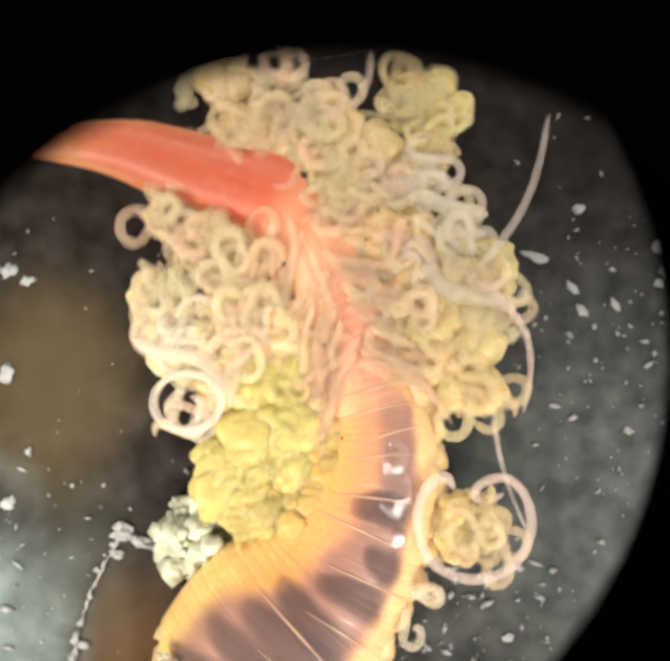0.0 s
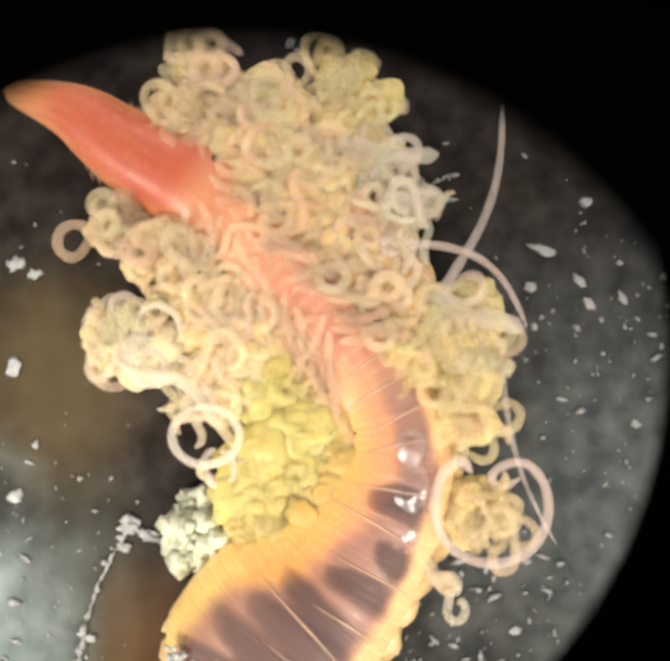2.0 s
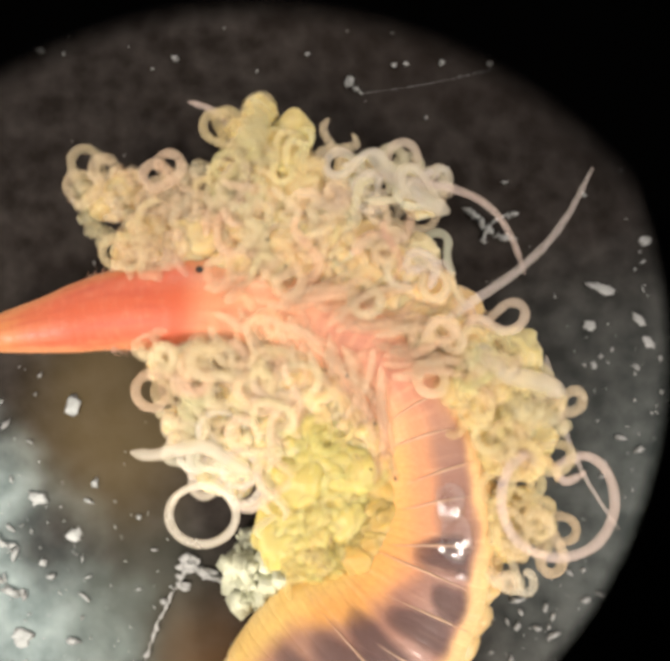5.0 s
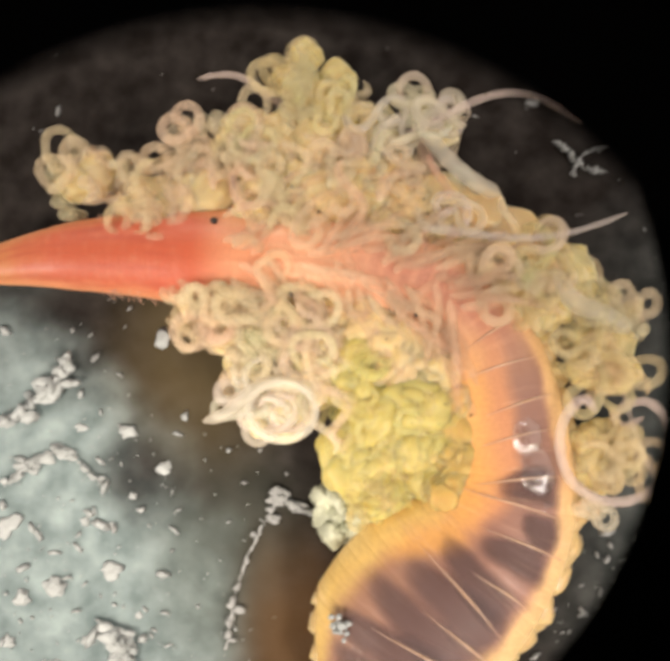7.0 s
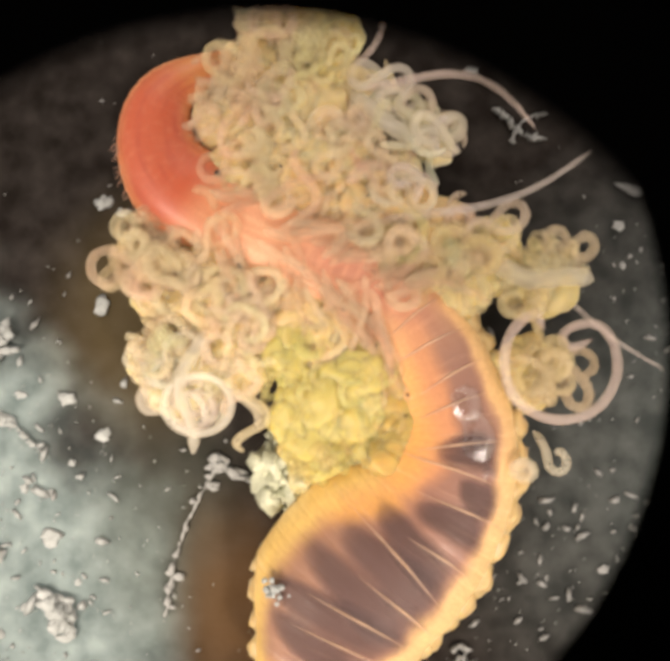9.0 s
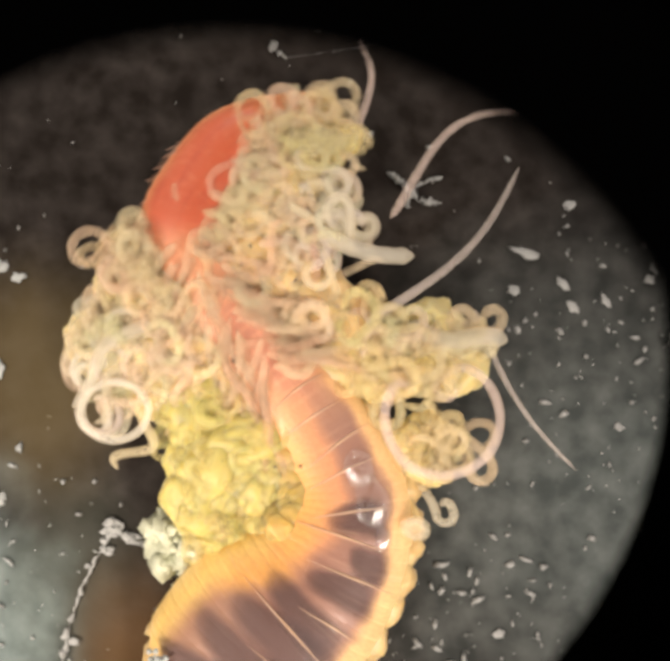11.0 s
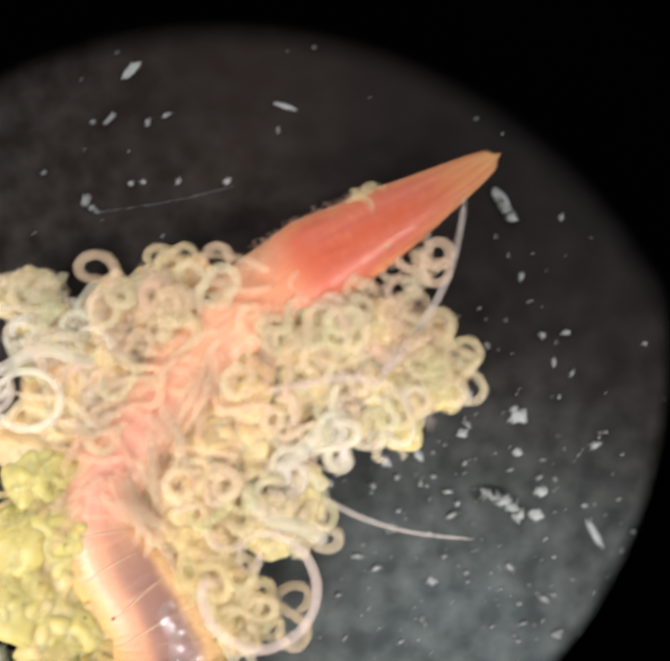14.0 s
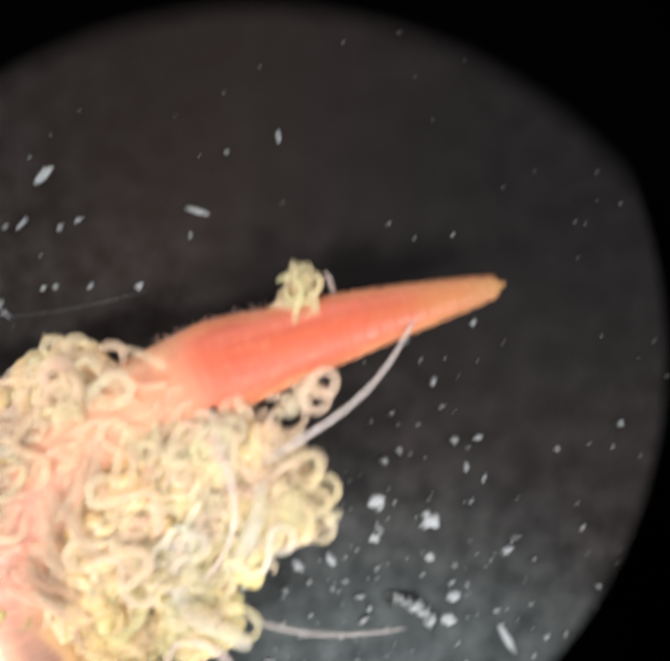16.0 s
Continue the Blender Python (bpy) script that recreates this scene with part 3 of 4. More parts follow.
def trunk_parts(ob, s, k, s_of, flat, ds):
    """Dark gut pouches, pale folds and the scalloped rim of one trunk ring."""
    rr = random.Random(500 + k)
    wall = lambda x, a, lift: on_wall(x, a, half_width(s_of(x)), flat, lift)
    if k % 3 == 0 and 0.3 < s < 2.7:
        a0, a1 = (0.66, 1.8) if s > 1.8 else (0.62, 2.15) if s > 1.1 else (0.6, 2.6)
        a0, a1 = a0 + rr.uniform(0.02, 0.18), a1 + rr.uniform(-0.3, 0.15)
        wide = ds * rr.uniform(1.45, 1.75) * (1.2 if s < 1.4 else 1.0)
        n, mm = 18, 10
        verts, faces, chart = [], [], []
        for i in range(n + 1):
            f = 2 * i / n - 1
            a = a0 + (a1 - a0) * (f + 1) / 2
            for j in range(mm + 1):
                g = 2 * j / mm - 1
                verts.append(wall(wide * (1.15 - 0.35 * f) * g + 10 * math.sin(2.2 * f + k), a, 1.008))
                chart.append((f, g))
        for i in range(n):
            for j in range(mm):
                q = i * (mm + 1) + j
                faces.append((q, q + 1, q + mm + 2, q + mm + 1))
        part("gut_pouch", mesh_of("gut_pouch", verts, faces, [M_POUCH], chart=chart), ob, "dark purple-brown gut pouch")
    elif k % 3 == 1:
        for q in range(1):
            a0, a1 = rr.uniform(0.5, 0.9), rr.uniform(1.6, 2.3)
            x0, x1 = rr.uniform(-16, 16), rr.uniform(-26, 26)
            path = [wall(x0 + (x1 - x0) * f + 5 * math.sin(4 * f), a0 + (a1 - a0) * f, 1.012) for f in (i / 22 for i in range(23))]
            v, fc = sweep(path, [U * (3.0 - 2.6 * abs(2 * i / 22 - 1)) for i in range(23)], 6)
            part("septum", mesh_of("septum", v, fc, [M_SEPTUM]), ob, "pale thin fold across the trunk")
    if k % 2:
        lobe = blob_mesh("rim_lobe", rr.uniform(33, 42), 1.2, k, M_RIM, 0.25, 10, 16)
        lo = part("rim_lobe", lobe, ob, "cream-yellow rim lobe")
        lo.location = wall(rr.uniform(-6, 6), 0.12, 0.90)
    if s < 1.5 and k % 2:
        lobe = blob_mesh("rim_lobe", rr.uniform(24, 30), 1.5, k + 300, M_RIM, 0.25, 10, 16)
        lo = part("rim_lobe", lobe, ob, "cream-yellow rim lobe")
        lo.location = wall(rr.uniform(-6, 6), 3.05, 0.88)


def cilia(ob, s, k, r, flat):
    """A fringe of fine hairs on both edges of one ring of the lobe."""
    rr = random.Random(900 + k)
    verts, faces = [], []
    for side in (1, -1):
        for _ in range(5):
            x, long = rr.uniform(-14, 14), rr.uniform(8, 24)
            lift, lean = rr.uniform(-0.5, 0.5), rr.uniform(-26, 2)
            path = [(x + lean * f * f, side * (r * math.cos(lift) - 4 + long * f), r * flat * math.sin(lift) + 4 * f) for f in (0, 0.35, 0.7, 1)]
            v, fc = sweep(np.array(path) * U, [1.4 * U, 1.2 * U, 0.9 * U, 0.4 * U], 4)
            faces += [tuple(a + len(verts) for a in q) for q in fc]
            verts += v
    tagged(part("cilia", mesh_of("cilia", verts, faces, [M_CILIA]), ob, "fringe of fine pale hairs"), kind="stuff")


def body_segments():
    mean = sum(np.linalg.norm(np.diff(CURVES[t][0], axis=0), axis=1) for t in (2.0, 3.5, 7.0, 9.0, 14.0)) / 5
    run = np.concatenate([[0], np.cumsum(mean)])
    total = run[-1]
    count = 84
    for k in range(count):
        a = (k + 0.5) / count
        s = float(np.interp(a * total, run, np.linspace(0, 9, len(run))))
        ds = total / count
        s_of = lambda x, a=a: float(np.interp(min(max(a * total + x, 0), total), run, np.linspace(0, 9, len(run))))
        name = "body_segment" if s < 4 else "neck_segment" if s < 6.2 else "lobe_segment"
        flat = flatness(s)
        me = barrel_mesh(name, s_of, ds * 3.0, [M_SKIN if s < 3.0 else M_LOBE], (-a * total, (1 - a) * total))
        ob = part(name, me, worm, "" if s < 6.2 else "translucent red lobe segment")
        MOVES.append((ob, body_rows(s, 0, rise(s))))
        if 5.9 < s < 7.4:
            cilia(ob, s, k, half_width(s), flat)
        if 0.12 < s < 4.1:
            trunk_parts(ob, s, k, s_of, flat, ds)


body_segments()


def wet_material():
    """Clear wet skin: see-through with a faint sharp gloss."""
    m = bpy.data.materials.new("wet_clear_skin")
    m.use_nodes = True
    nt = m.node_tree
    clear, gloss, mx, nz, bp = (nt.nodes.new(q) for q in ("ShaderNodeBsdfTransparent", "ShaderNodeBsdfAnisotropic", "ShaderNodeMixShader", "ShaderNodeTexNoise", "ShaderNodeBump"))
    gloss.inputs["Roughness"].default_value = 0.06
    nz.inputs["Scale"].default_value = 1800
    bp.inputs["Strength"].default_value, bp.inputs["Distance"].default_value = 0.15, 4 * U
    nt.links.new(nz.outputs[0], bp.inputs["Height"])
    nt.links.new(bp.outputs[0], gloss.inputs["Normal"])
    mx.inputs[0].default_value = 0.16
    nt.links.new(clear.outputs[0], mx.inputs[1])
    nt.links.new(gloss.outputs[0], mx.inputs[2])
    nt.links.new(mx.outputs[0], nt.nodes["Material Output"].inputs[0])
    return m


M_WET = wet_material()


def glint_bulges():
    """Clear glossy swellings added on the shoulder to catch the wet skin's glints."""
    for s, u, size in ((2.75, 62, 50), (3.05, 44, 38), (2.45, 84, 34)):
        ob = part("wet_bulge", blob_mesh("wet_bulge", size, 1.3, int(10 * s), M_WET, 0.12, 16, 26), worm, "clear glossy swelling added on the shoulder for wet glints")
        MOVES.append((ob, body_rows(s, u, 50 - 0.15 * u)))


glint_bulges()


def tail_ends():
    """A pale swollen end piece on the tail and a flat cream oval at its rim."""
    for name, x, y, size, stretch, z, label in (("tail_tip", 755, 1722, 40, 1.15, -60, "pale yellow swollen tail tip"), ("flat_oval", 985, 1640, 34, 1.7, -50, "flat cream oval at the tail's rim")):
        ob = part(name, blob_mesh(name, size, stretch, 4, M_RIM, 0.15, 14, 22), worm, label)
        MOVES.append((ob, [(t, Matrix.Translation(W(x + DISH[t][0], y + DISH[t][1], z) - dish_move(t)) @ Matrix.Rotation(0.15, 4, "Z")) for t in TIMES]))


tail_ends()

# tentacles: kinds of coil, built once and shared
KINDS = {
    "crimp": [tube_mesh("tentacle", coil_path(rnd.uniform(3, 4.5), rnd.uniform(17, 24), rnd.uniform(27, 34), rnd.uniform(20, 50), "y", i), rnd.uniform(14, 18), 0.8) for i in range(10)],
    "ring": [tube_mesh("tentacle", coil_path(rnd.uniform(1.3, 2.4), rnd.uniform(22, 36), 28, rnd.uniform(25, 60), "z", 20 + i), rnd.uniform(12, 15), 0.85) for i in range(10)],
    "wave": [tube_mesh("tentacle", wave_path(rnd.uniform(130, 220), rnd.uniform(18, 34), rnd.uniform(1.0, 2.2), 40 + i, 60), rnd.uniform(12, 15), 0.7) for i in range(8)],
    "loop": [tube_mesh("tentacle", arc_path(rnd.uniform(40, 62), rnd.uniform(0, 90), rnd.uniform(280, 420), 25, rnd.uniform(0.6, 1)), rnd.uniform(10, 13), 0.8, 10, [M_CLEAR]) for i in range(8)],
    "tangle": [tube_mesh("tentacle", tangle_path(rnd.uniform(330, 560), rnd.uniform(20, 29), rnd.uniform(58, 84), 200 + i), rnd.uniform(10.5, 14), 0.8, 10) for i in range(16)],
    "knot": [tube_mesh("tentacle", tangle_path(rnd.uniform(260, 400), rnd.uniform(15, 21), rnd.uniform(42, 58), 240 + i), rnd.uniform(8, 10.5), 0.8) for i in range(10)],
    "hook": [tube_mesh("tentacle", coil_path(rnd.uniform(0.6, 1.1), rnd.uniform(22, 30), 20, rnd.uniform(50, 110), "z", 80 + i), rnd.uniform(10, 12), 0.9) for i in range(5)],
    "bead": [tube_mesh("tentacle", coil_path(rnd.uniform(2.5, 4), rnd.uniform(13, 18), rnd.uniform(21, 26), 30, "y", 60 + i), rnd.uniform(9, 12), 0.85) for i in range(8)],
}

CREAM, YELLOW, PALE, PINK, LEMON, PEACH = (0.94, 0.82, 0.56), (0.93, 0.81, 0.45), (0.94, 0.88, 0.73), (0.90, 0.54, 0.40), (0.78, 0.69, 0.28), (0.93, 0.67, 0.42)
# masses of tentacles: where each one's middle lies at the times of SEEN
SEEN = (0.0, 1.5, 3.5, 7.0, 9.0, 12.5, 14.5)


def mass_rows(places, du, dv, z, turn, sway=0.0, beat=0.0, local=None, seen=SEEN):
    """Rows for walk(): a part of a mass, (du, dv) off its middle, carried by the body."""
    keys = [body_place(x, y, t) for t, (x, y) in zip(seen, places)]
    rows = []
    for t in TIMES:
        s, u, v = (float(np.interp(t, seen, [k[q] for k in keys])) for q in range(3))
        p, head = on_body(t, s, u + du, z, v + dv)
        a = head + turn + sway * math.sin(beat + 1.9 * t)
        m = Matrix.Translation(W(p[0], p[1], z) - dish_move(t)) @ Matrix.Rotation(a, 4, "Z")
        rows.append((t, m @ local if local else m))
    return keys[2][:2], rows


def mass(places, half, count, kinds, colour, late=None, last=None):
    """One mass of coiled tentacles with the matted bulk between them."""
    kinds, seen = kinds.split(), SEEN
    if late:                    # one more place, at 13.5 s
        seen, places = SEEN[:6] + (13.5,) + SEEN[6:], places[:6] + [late] + places[6:]
    if last:                    # and one at 15.5 s
        seen, places = seen + (15.5,), places + [last]
    (s, u), _ = mass_rows(places, 0, 0, 0, 0, seen=seen)
    _, head = on_body(3.5, s, 0, 0)
    ca, sa = math.cos(head), math.sin(head)
    warm = PEACH if s > 4 else lerp3(LEMON, (0.90, 0.58, 0.20), max(0.0, 1 - abs(u) / 260))
    near0 = max(0.0, 1 - abs(u) / 340)
    if count > 3:
        big = count > 7
        for q in range(5 if big else 2):
            du, dv = (rnd.uniform(-0.65, 0.65) * half[0], rnd.uniform(-0.65, 0.65) * half[1])
            size = (0.68 if big else 0.8) * math.sqrt(half[0] * half[1])
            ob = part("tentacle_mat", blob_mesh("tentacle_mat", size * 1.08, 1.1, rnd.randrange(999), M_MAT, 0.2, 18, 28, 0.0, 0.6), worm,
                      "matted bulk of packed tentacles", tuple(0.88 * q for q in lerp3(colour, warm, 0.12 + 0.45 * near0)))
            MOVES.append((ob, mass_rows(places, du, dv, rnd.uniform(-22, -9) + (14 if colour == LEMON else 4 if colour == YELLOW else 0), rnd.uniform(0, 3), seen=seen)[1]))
    for _ in range(int(count * 1.3)):
        a, r = rnd.uniform(0, 2 * math.pi), math.sqrt(rnd.random())
        x, y = 0.88 * half[0] * r * math.cos(a), -0.88 * half[1] * r * math.sin(a)      # plan offset at 3.5 s, y up
        dv, du = x * ca + y * sa, x * sa - y * ca
        near = max(0.0, 1 - abs(u + du) / 360)
        c = lerp3(colour, warm, 0.9 * near)
        c = tuple(min(1, q * rnd.uniform(0.93, 1.07)) for q in c)
        z = -18 + 38 * (1 - r * r) + rnd.uniform(-8, 12) + 16 * near
        turn = (math.pi if u > 0 else 0.0) + rnd.uniform(-0.9, 0.9)
        kind = rnd.choice(kinds)
        if rnd.random() < (0.5 if "crimp" in kinds else 0.72) and kind not in ("hook", "loop"):
            kind = "knot" if kind == "bead" or colour == LEMON else "tangle"
        ob = part("tentacle", rnd.choice(KINDS[kind]), worm, "", c)
        tilt = pose(0, 0, 0, rnd.uniform(-22, 22), rnd.uniform(-22, 22), 0)
        MOVES.append((ob, mass_rows(places, du, dv, z, turn, radians(rnd.uniform(3, 11)), rnd.uniform(0, 6.28), tilt, seen)[1]))


mass([(510, 180), (360, 170), (380, 190), (190, 420), (680, 60), (1150, 460), (860, 960)], (55, 55), 5, "crimp", CREAM)
mass([(590, 280), (340, 240), (375, 320), (330, 470), (575, 130), (1060, 350), (880, 930)], (75, 70), 8, "crimp ring", CREAM)
mass([(690, 330), (420, 300), (480, 340), (450, 440), (525, 265), (960, 430), (790, 850)], (70, 60), 6, "ring crimp", CREAM)
mass([(700, 220), (450, 230), (490, 230), (500, 310), (690, 110), (1000, 380), (820, 700)], (40, 50), 3, "crimp", CREAM)
mass([(990, 200), (730, 120), (610, 115), (690, 160), (730, 60), (1170, 500), (900, 960)], (40, 50), 5, "bead crimp", YELLOW)
mass([(1000, 280), (760, 200), (690, 195), (760, 250), (760, 130), (1060, 500), (780, 1050)], (90, 50), 9, "crimp bead", YELLOW)
mass([(740, 300), (520, 220), (630, 300), (600, 360), (650, 250), (850, 430), (650, 830)], (100, 65), 10, "crimp ring", CREAM)
mass([(780, 410), (580, 370), (640, 410), (650, 460), (610, 370), (780, 460), (560, 870)], (120, 60), 10, "ring wave", CREAM)
mass([(850, 430), (680, 300), (780, 380), (780, 400), (780, 330), (860, 560), (680, 960)], (110, 75), 12, "ring crimp wave", CREAM)
mass([(980, 430), (830, 350), (880, 320), (900, 330), (890, 250), (960, 600), (780, 1030)], (60, 50), 6, "ring loop", PALE)
mass([(1060, 560), (900, 480), (990, 370), (1010, 290), (1000, 330), (960, 680), (640, 1080)], (50, 45), 5, "ring loop", PALE)
mass([(900, 560), (760, 500), (860, 470), (900, 450), (840, 420), (760, 620), (560, 1020)], (110, 60), 9, "ring wave", CREAM)
mass([(970, 600), (900, 580), (970, 520), (1050, 490), (940, 430), (880, 700), (560, 1230)], (55, 45), 4, "ring loop", PALE)
mass([(960, 680), (850, 620), (930, 650), (1130, 590), (900, 560), (700, 720), (500, 1150)], (50, 80), 7, "wave ring", CREAM)
mass([(1050, 640), (990, 690), (1040, 660), (1200, 600), (1100, 540), (760, 820), (400, 1200)], (45, 40), 2, "ring", PALE)
mass([(1110, 660), (1100, 760), (1080, 760), (1300, 680), (1130, 620), (960, 780), (600, 1250)], (95, 60), 10, "crimp bead", CREAM)
mass([(1000, 800), (960, 800), (1010, 850), (1250, 650), (980, 600), (820, 800), (420, 1300)], (85, 80), 9, "crimp ring", CREAM)
mass([(1120, 760), (1110, 860), (1120, 880), (1420, 760), (1280, 640), (1000, 790), (640, 1200)], (60, 70), 7, "crimp bead", CREAM)
mass([(1090, 900), (1080, 990), (1060, 950), (1400, 850), (1080, 600), (850, 930), (390, 1400)], (70, 45), 6, "ring crimp", CREAM)
mass([(400, 500), (200, 550), (340, 650), (470, 700), (330, 580), (460, 370), (60, 800)], (50, 35), 5, "ring crimp", CREAM, (500, 560))
mass([(480, 560), (310, 580), (430, 680), (530, 740), (370, 650), (400, 420), (300, 770)], (90, 50), 9, "crimp ring", CREAM, (440, 610))
mass([(560, 700), (460, 650), (530, 750), (660, 750), (480, 700), (420, 500), (330, 800)], (110, 60), 10, "wave crimp", CREAM)
mass([(370, 700), (280, 860), (320, 830), (600, 850), (370, 850), (200, 470), (-60, 800)], (60, 65), 9, "crimp bead", CREAM)
mass([(430, 780), (370, 830), (400, 880), (640, 930), (430, 880), (280, 540), (60, 900)], (80, 75), 8, "wave loop ring", PALE)
mass([(560, 830), (500, 780), (520, 850), (720, 830), (560, 760), (330, 640), (200, 950)], (110, 65), 10, "wave ring", CREAM)
mass([(520, 900), (520, 880), (480, 950), (760, 880), (570, 860), (300, 800), (40, 1000)], (100, 45), 7, "wave ring", CREAM)
mass([(430, 850), (380, 880), (350, 960), (620, 900), (400, 900), (130, 680), (-60, 870)], (45, 40), 3, "loop", PALE)
mass([(450, 980), (500, 1000), (355, 1100), (660, 960), (470, 960), (180, 830), (-100, 1000)], (40, 50), 3, "loop", PALE)
mass([(620, 900), (620, 880), (640, 950), (850, 880), (700, 830), (380, 950), (40, 1150)], (100, 70), 12, "bead ring", LEMON)
mass([(640, 1030), (680, 1020), (680, 1050), (930, 980), (800, 920), (460, 1060), (60, 1300)], (120, 80), 18, "bead crimp", LEMON)
mass([(570, 1120), (620, 1130), (620, 1140), (860, 1050), (740, 960), (400, 1130), (0, 1420)], (95, 75), 14, "bead crimp", LEMON)
mass([(680, 1130), (720, 1150), (720, 1150), (960, 1080), (830, 1010), (520, 1180), (100, 1450)], (80, 70), 9, "bead crimp", LEMON)
mass([(510, 1060), (570, 1060), (560, 1060), (820, 980), (680, 930), (350, 1060), (-20, 1250)], (40, 40), 4, "bead", LEMON)
mass([(600, 1200), (600, 1230), (650, 1220), (880, 1150), (740, 1060), (420, 1220), (20, 1540)], (80, 40), 8, "bead", LEMON)
mass([(1100, 1230), (1130, 1240), (1100, 1110), (1420, 1060), (1250, 860), (940, 1040), (490, 1480)], (70, 65), 10, "crimp bead", CREAM)
mass([(1000, 1400), (1020, 1400), (1080, 1310), (1380, 1200), (1220, 1110), (890, 1220), (440, 1650)], (25, 40), 2, "hook", PALE)
mass([(970, 1490), (1040, 1480), (1140, 1285), (1420, 1210), (1310, 1080), (960, 1160), (500, 1600)], (25, 25), 1, "hook", PALE)

mass([(700, 300), (500, 200), (560, 230), (560, 330), (700, 180), (1050, 330), (690, 525)], (30, 18), 6, "bead", YELLOW, last=(735, 432))
mass([(560, 640), (470, 570), (560, 700), (640, 710), (480, 610), (410, 690), (210, 900)], (90, 60), 8, "ring wave", CREAM)
mass([(600, 760), (520, 690), (600, 800), (720, 760), (580, 700), (380, 800), (170, 1020)], (80, 60), 8, "ring wave", CREAM)


def root_mats():
    """Peach and yellow bulk of tentacle roots along both sides of the neck, and yellow tissue along the trunk's inner side."""
    salmon = (0.93, 0.59, 0.38)
    for k in range(34):
        s, side = 2.5 + 2.9 * k / 33, -1 if k % 2 else 1
        if side > 0 and s < 3.9:
            continue
        c = lerp3(LEMON, salmon, min(1, max(0, (s - 3.2) / 1.2)))
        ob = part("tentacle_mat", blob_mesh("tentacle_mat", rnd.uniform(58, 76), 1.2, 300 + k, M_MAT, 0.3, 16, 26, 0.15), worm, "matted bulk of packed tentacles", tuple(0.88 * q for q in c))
        MOVES.append((ob, body_rows(s, side * (half_width(s) * 0.75 + rnd.uniform(10, 50)), -30, rnd.uniform(0, 3))))
    for k in range(44):
        s, side = 3.15 + 2.3 * k / 43, -1 if k % 2 else 1
        if side > 0 and s < 3.8:
            continue
        c = lerp3(lerp3(LEMON, PEACH, min(1, max(0, (s - 3.2) / 0.9))), CREAM, rnd.uniform(0.0, 0.5))
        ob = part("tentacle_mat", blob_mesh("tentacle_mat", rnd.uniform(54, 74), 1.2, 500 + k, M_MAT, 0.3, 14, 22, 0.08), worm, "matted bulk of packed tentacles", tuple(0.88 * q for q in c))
        MOVES.append((ob, body_rows(s, side * half_width(s) * rnd.uniform(0.95, 1.75), rnd.uniform(-22, -4), rnd.uniform(0, 3))))
    for k in range(80):
        s, f, size = rnd.uniform(2.0, 3.9), rnd.random(), rnd.uniform(22, 38)
        c = lerp3(lerp3((0.90, 0.60, 0.20), LEMON, min(1, 1.4 * f)), salmon, min(1, max(0, (s - 3.1) / 1.0)))
        across = 0.66 + 0.62 * f
        top = -40 + 0.62 * half_width(s) * math.sqrt(max(0.02, 1 - across * across))
        ob = part("tentacle_mat", blob_mesh("tentacle_mat", size, 1.3, 400 + k, M_MAT, 0.3, 12, 16, 0.0, 0.32), worm, "soft yellow tissue along the trunk", tuple(0.82 * q for q in c))
        MOVES.append((ob, body_rows(s, -half_width(s) * across, max(top - 0.20 * size, -6) + rnd.uniform(-2, 2), rnd.uniform(0, 3))))


root_mats()


def strands():
    """Fine fibres that fan out from the neck into the tentacles on both sides."""
    meshes = [tube_mesh("fibre", wave_path(rnd.uniform(150, 290), rnd.uniform(14, 40), rnd.uniform(0.3, 0.9), 80 + i, 30), rnd.uniform(10, 15), 0.6, 8, [M_FIBRE]) for i in range(10)]
    for k in range(64):
        s, side = rnd.uniform(4.0, 5.9), rnd.choice((-1, 1))
        u = side * rnd.uniform(15, 95)
        turn = (math.pi if side > 0 else 0) - side * rnd.uniform(0.4, 1.3)
        ob = part("fibre", rnd.choice(meshes), worm, "fine peach fibre fanning from the neck", lerp3((0.93, 0.61, 0.41), (0.95, 0.78, 0.53), rnd.random()))
        MOVES.append((ob, body_rows(s, u, 56 - abs(u) * 0.12 + rnd.uniform(-4, 4), turn, radians(4), rnd.uniform(0, 6), pose(0, 0, 0, -12, 0, 0))))


strands()


def neck_tentacles():
    """Clear pinkish tentacles curled over the neck."""
    for k in range(4):
        s, u = rnd.uniform(4.1, 5.2), rnd.uniform(-100, 100)
        ob = part("tentacle", rnd.choice(KINDS["wave"]), worm, "clear pinkish tentacle over the neck", lerp3(PINK, PEACH, rnd.random()))
        MOVES.append((ob, body_rows(s, u, 42 - abs(u) * 0.25 + rnd.uniform(-6, 14), rnd.uniform(0, 6.28), radians(8), rnd.uniform(0, 6))))


neck_tentacles()


def filament(name, me, keys, z, colour, label):
    """A long tentacle keyed by its root and the place its tip points at: rows of t, root x, y, tip x, y."""
    ts = [k[0] for k in keys]
    shift = lambda t: np.array([np.interp(t, TIMES, [DISH[q][c] for q in TIMES]) for c in (0, 1)])
    roots = [np.array(k[1:3]) - shift(k[0]) for k in keys]
    turns = np.unwrap([math.atan2(-(k[4] - k[2]), k[3] - k[1]) for k in keys])
    ob = part(name, me, worm, label, colour)
    rows = []
    for t in TIMES:
        x, y = (float(np.interp(t, ts, [r[c] for r in roots])) + DISH[t][c] for c in (0, 1))
        a = float(np.interp(t, ts, turns)) - math.pi / 2
        rows.append((t, Matrix.Translation(W(x, y, z) - dish_move(t)) @ Matrix.Rotation(a, 4, "Z")))
    MOVES.append((ob, rows))


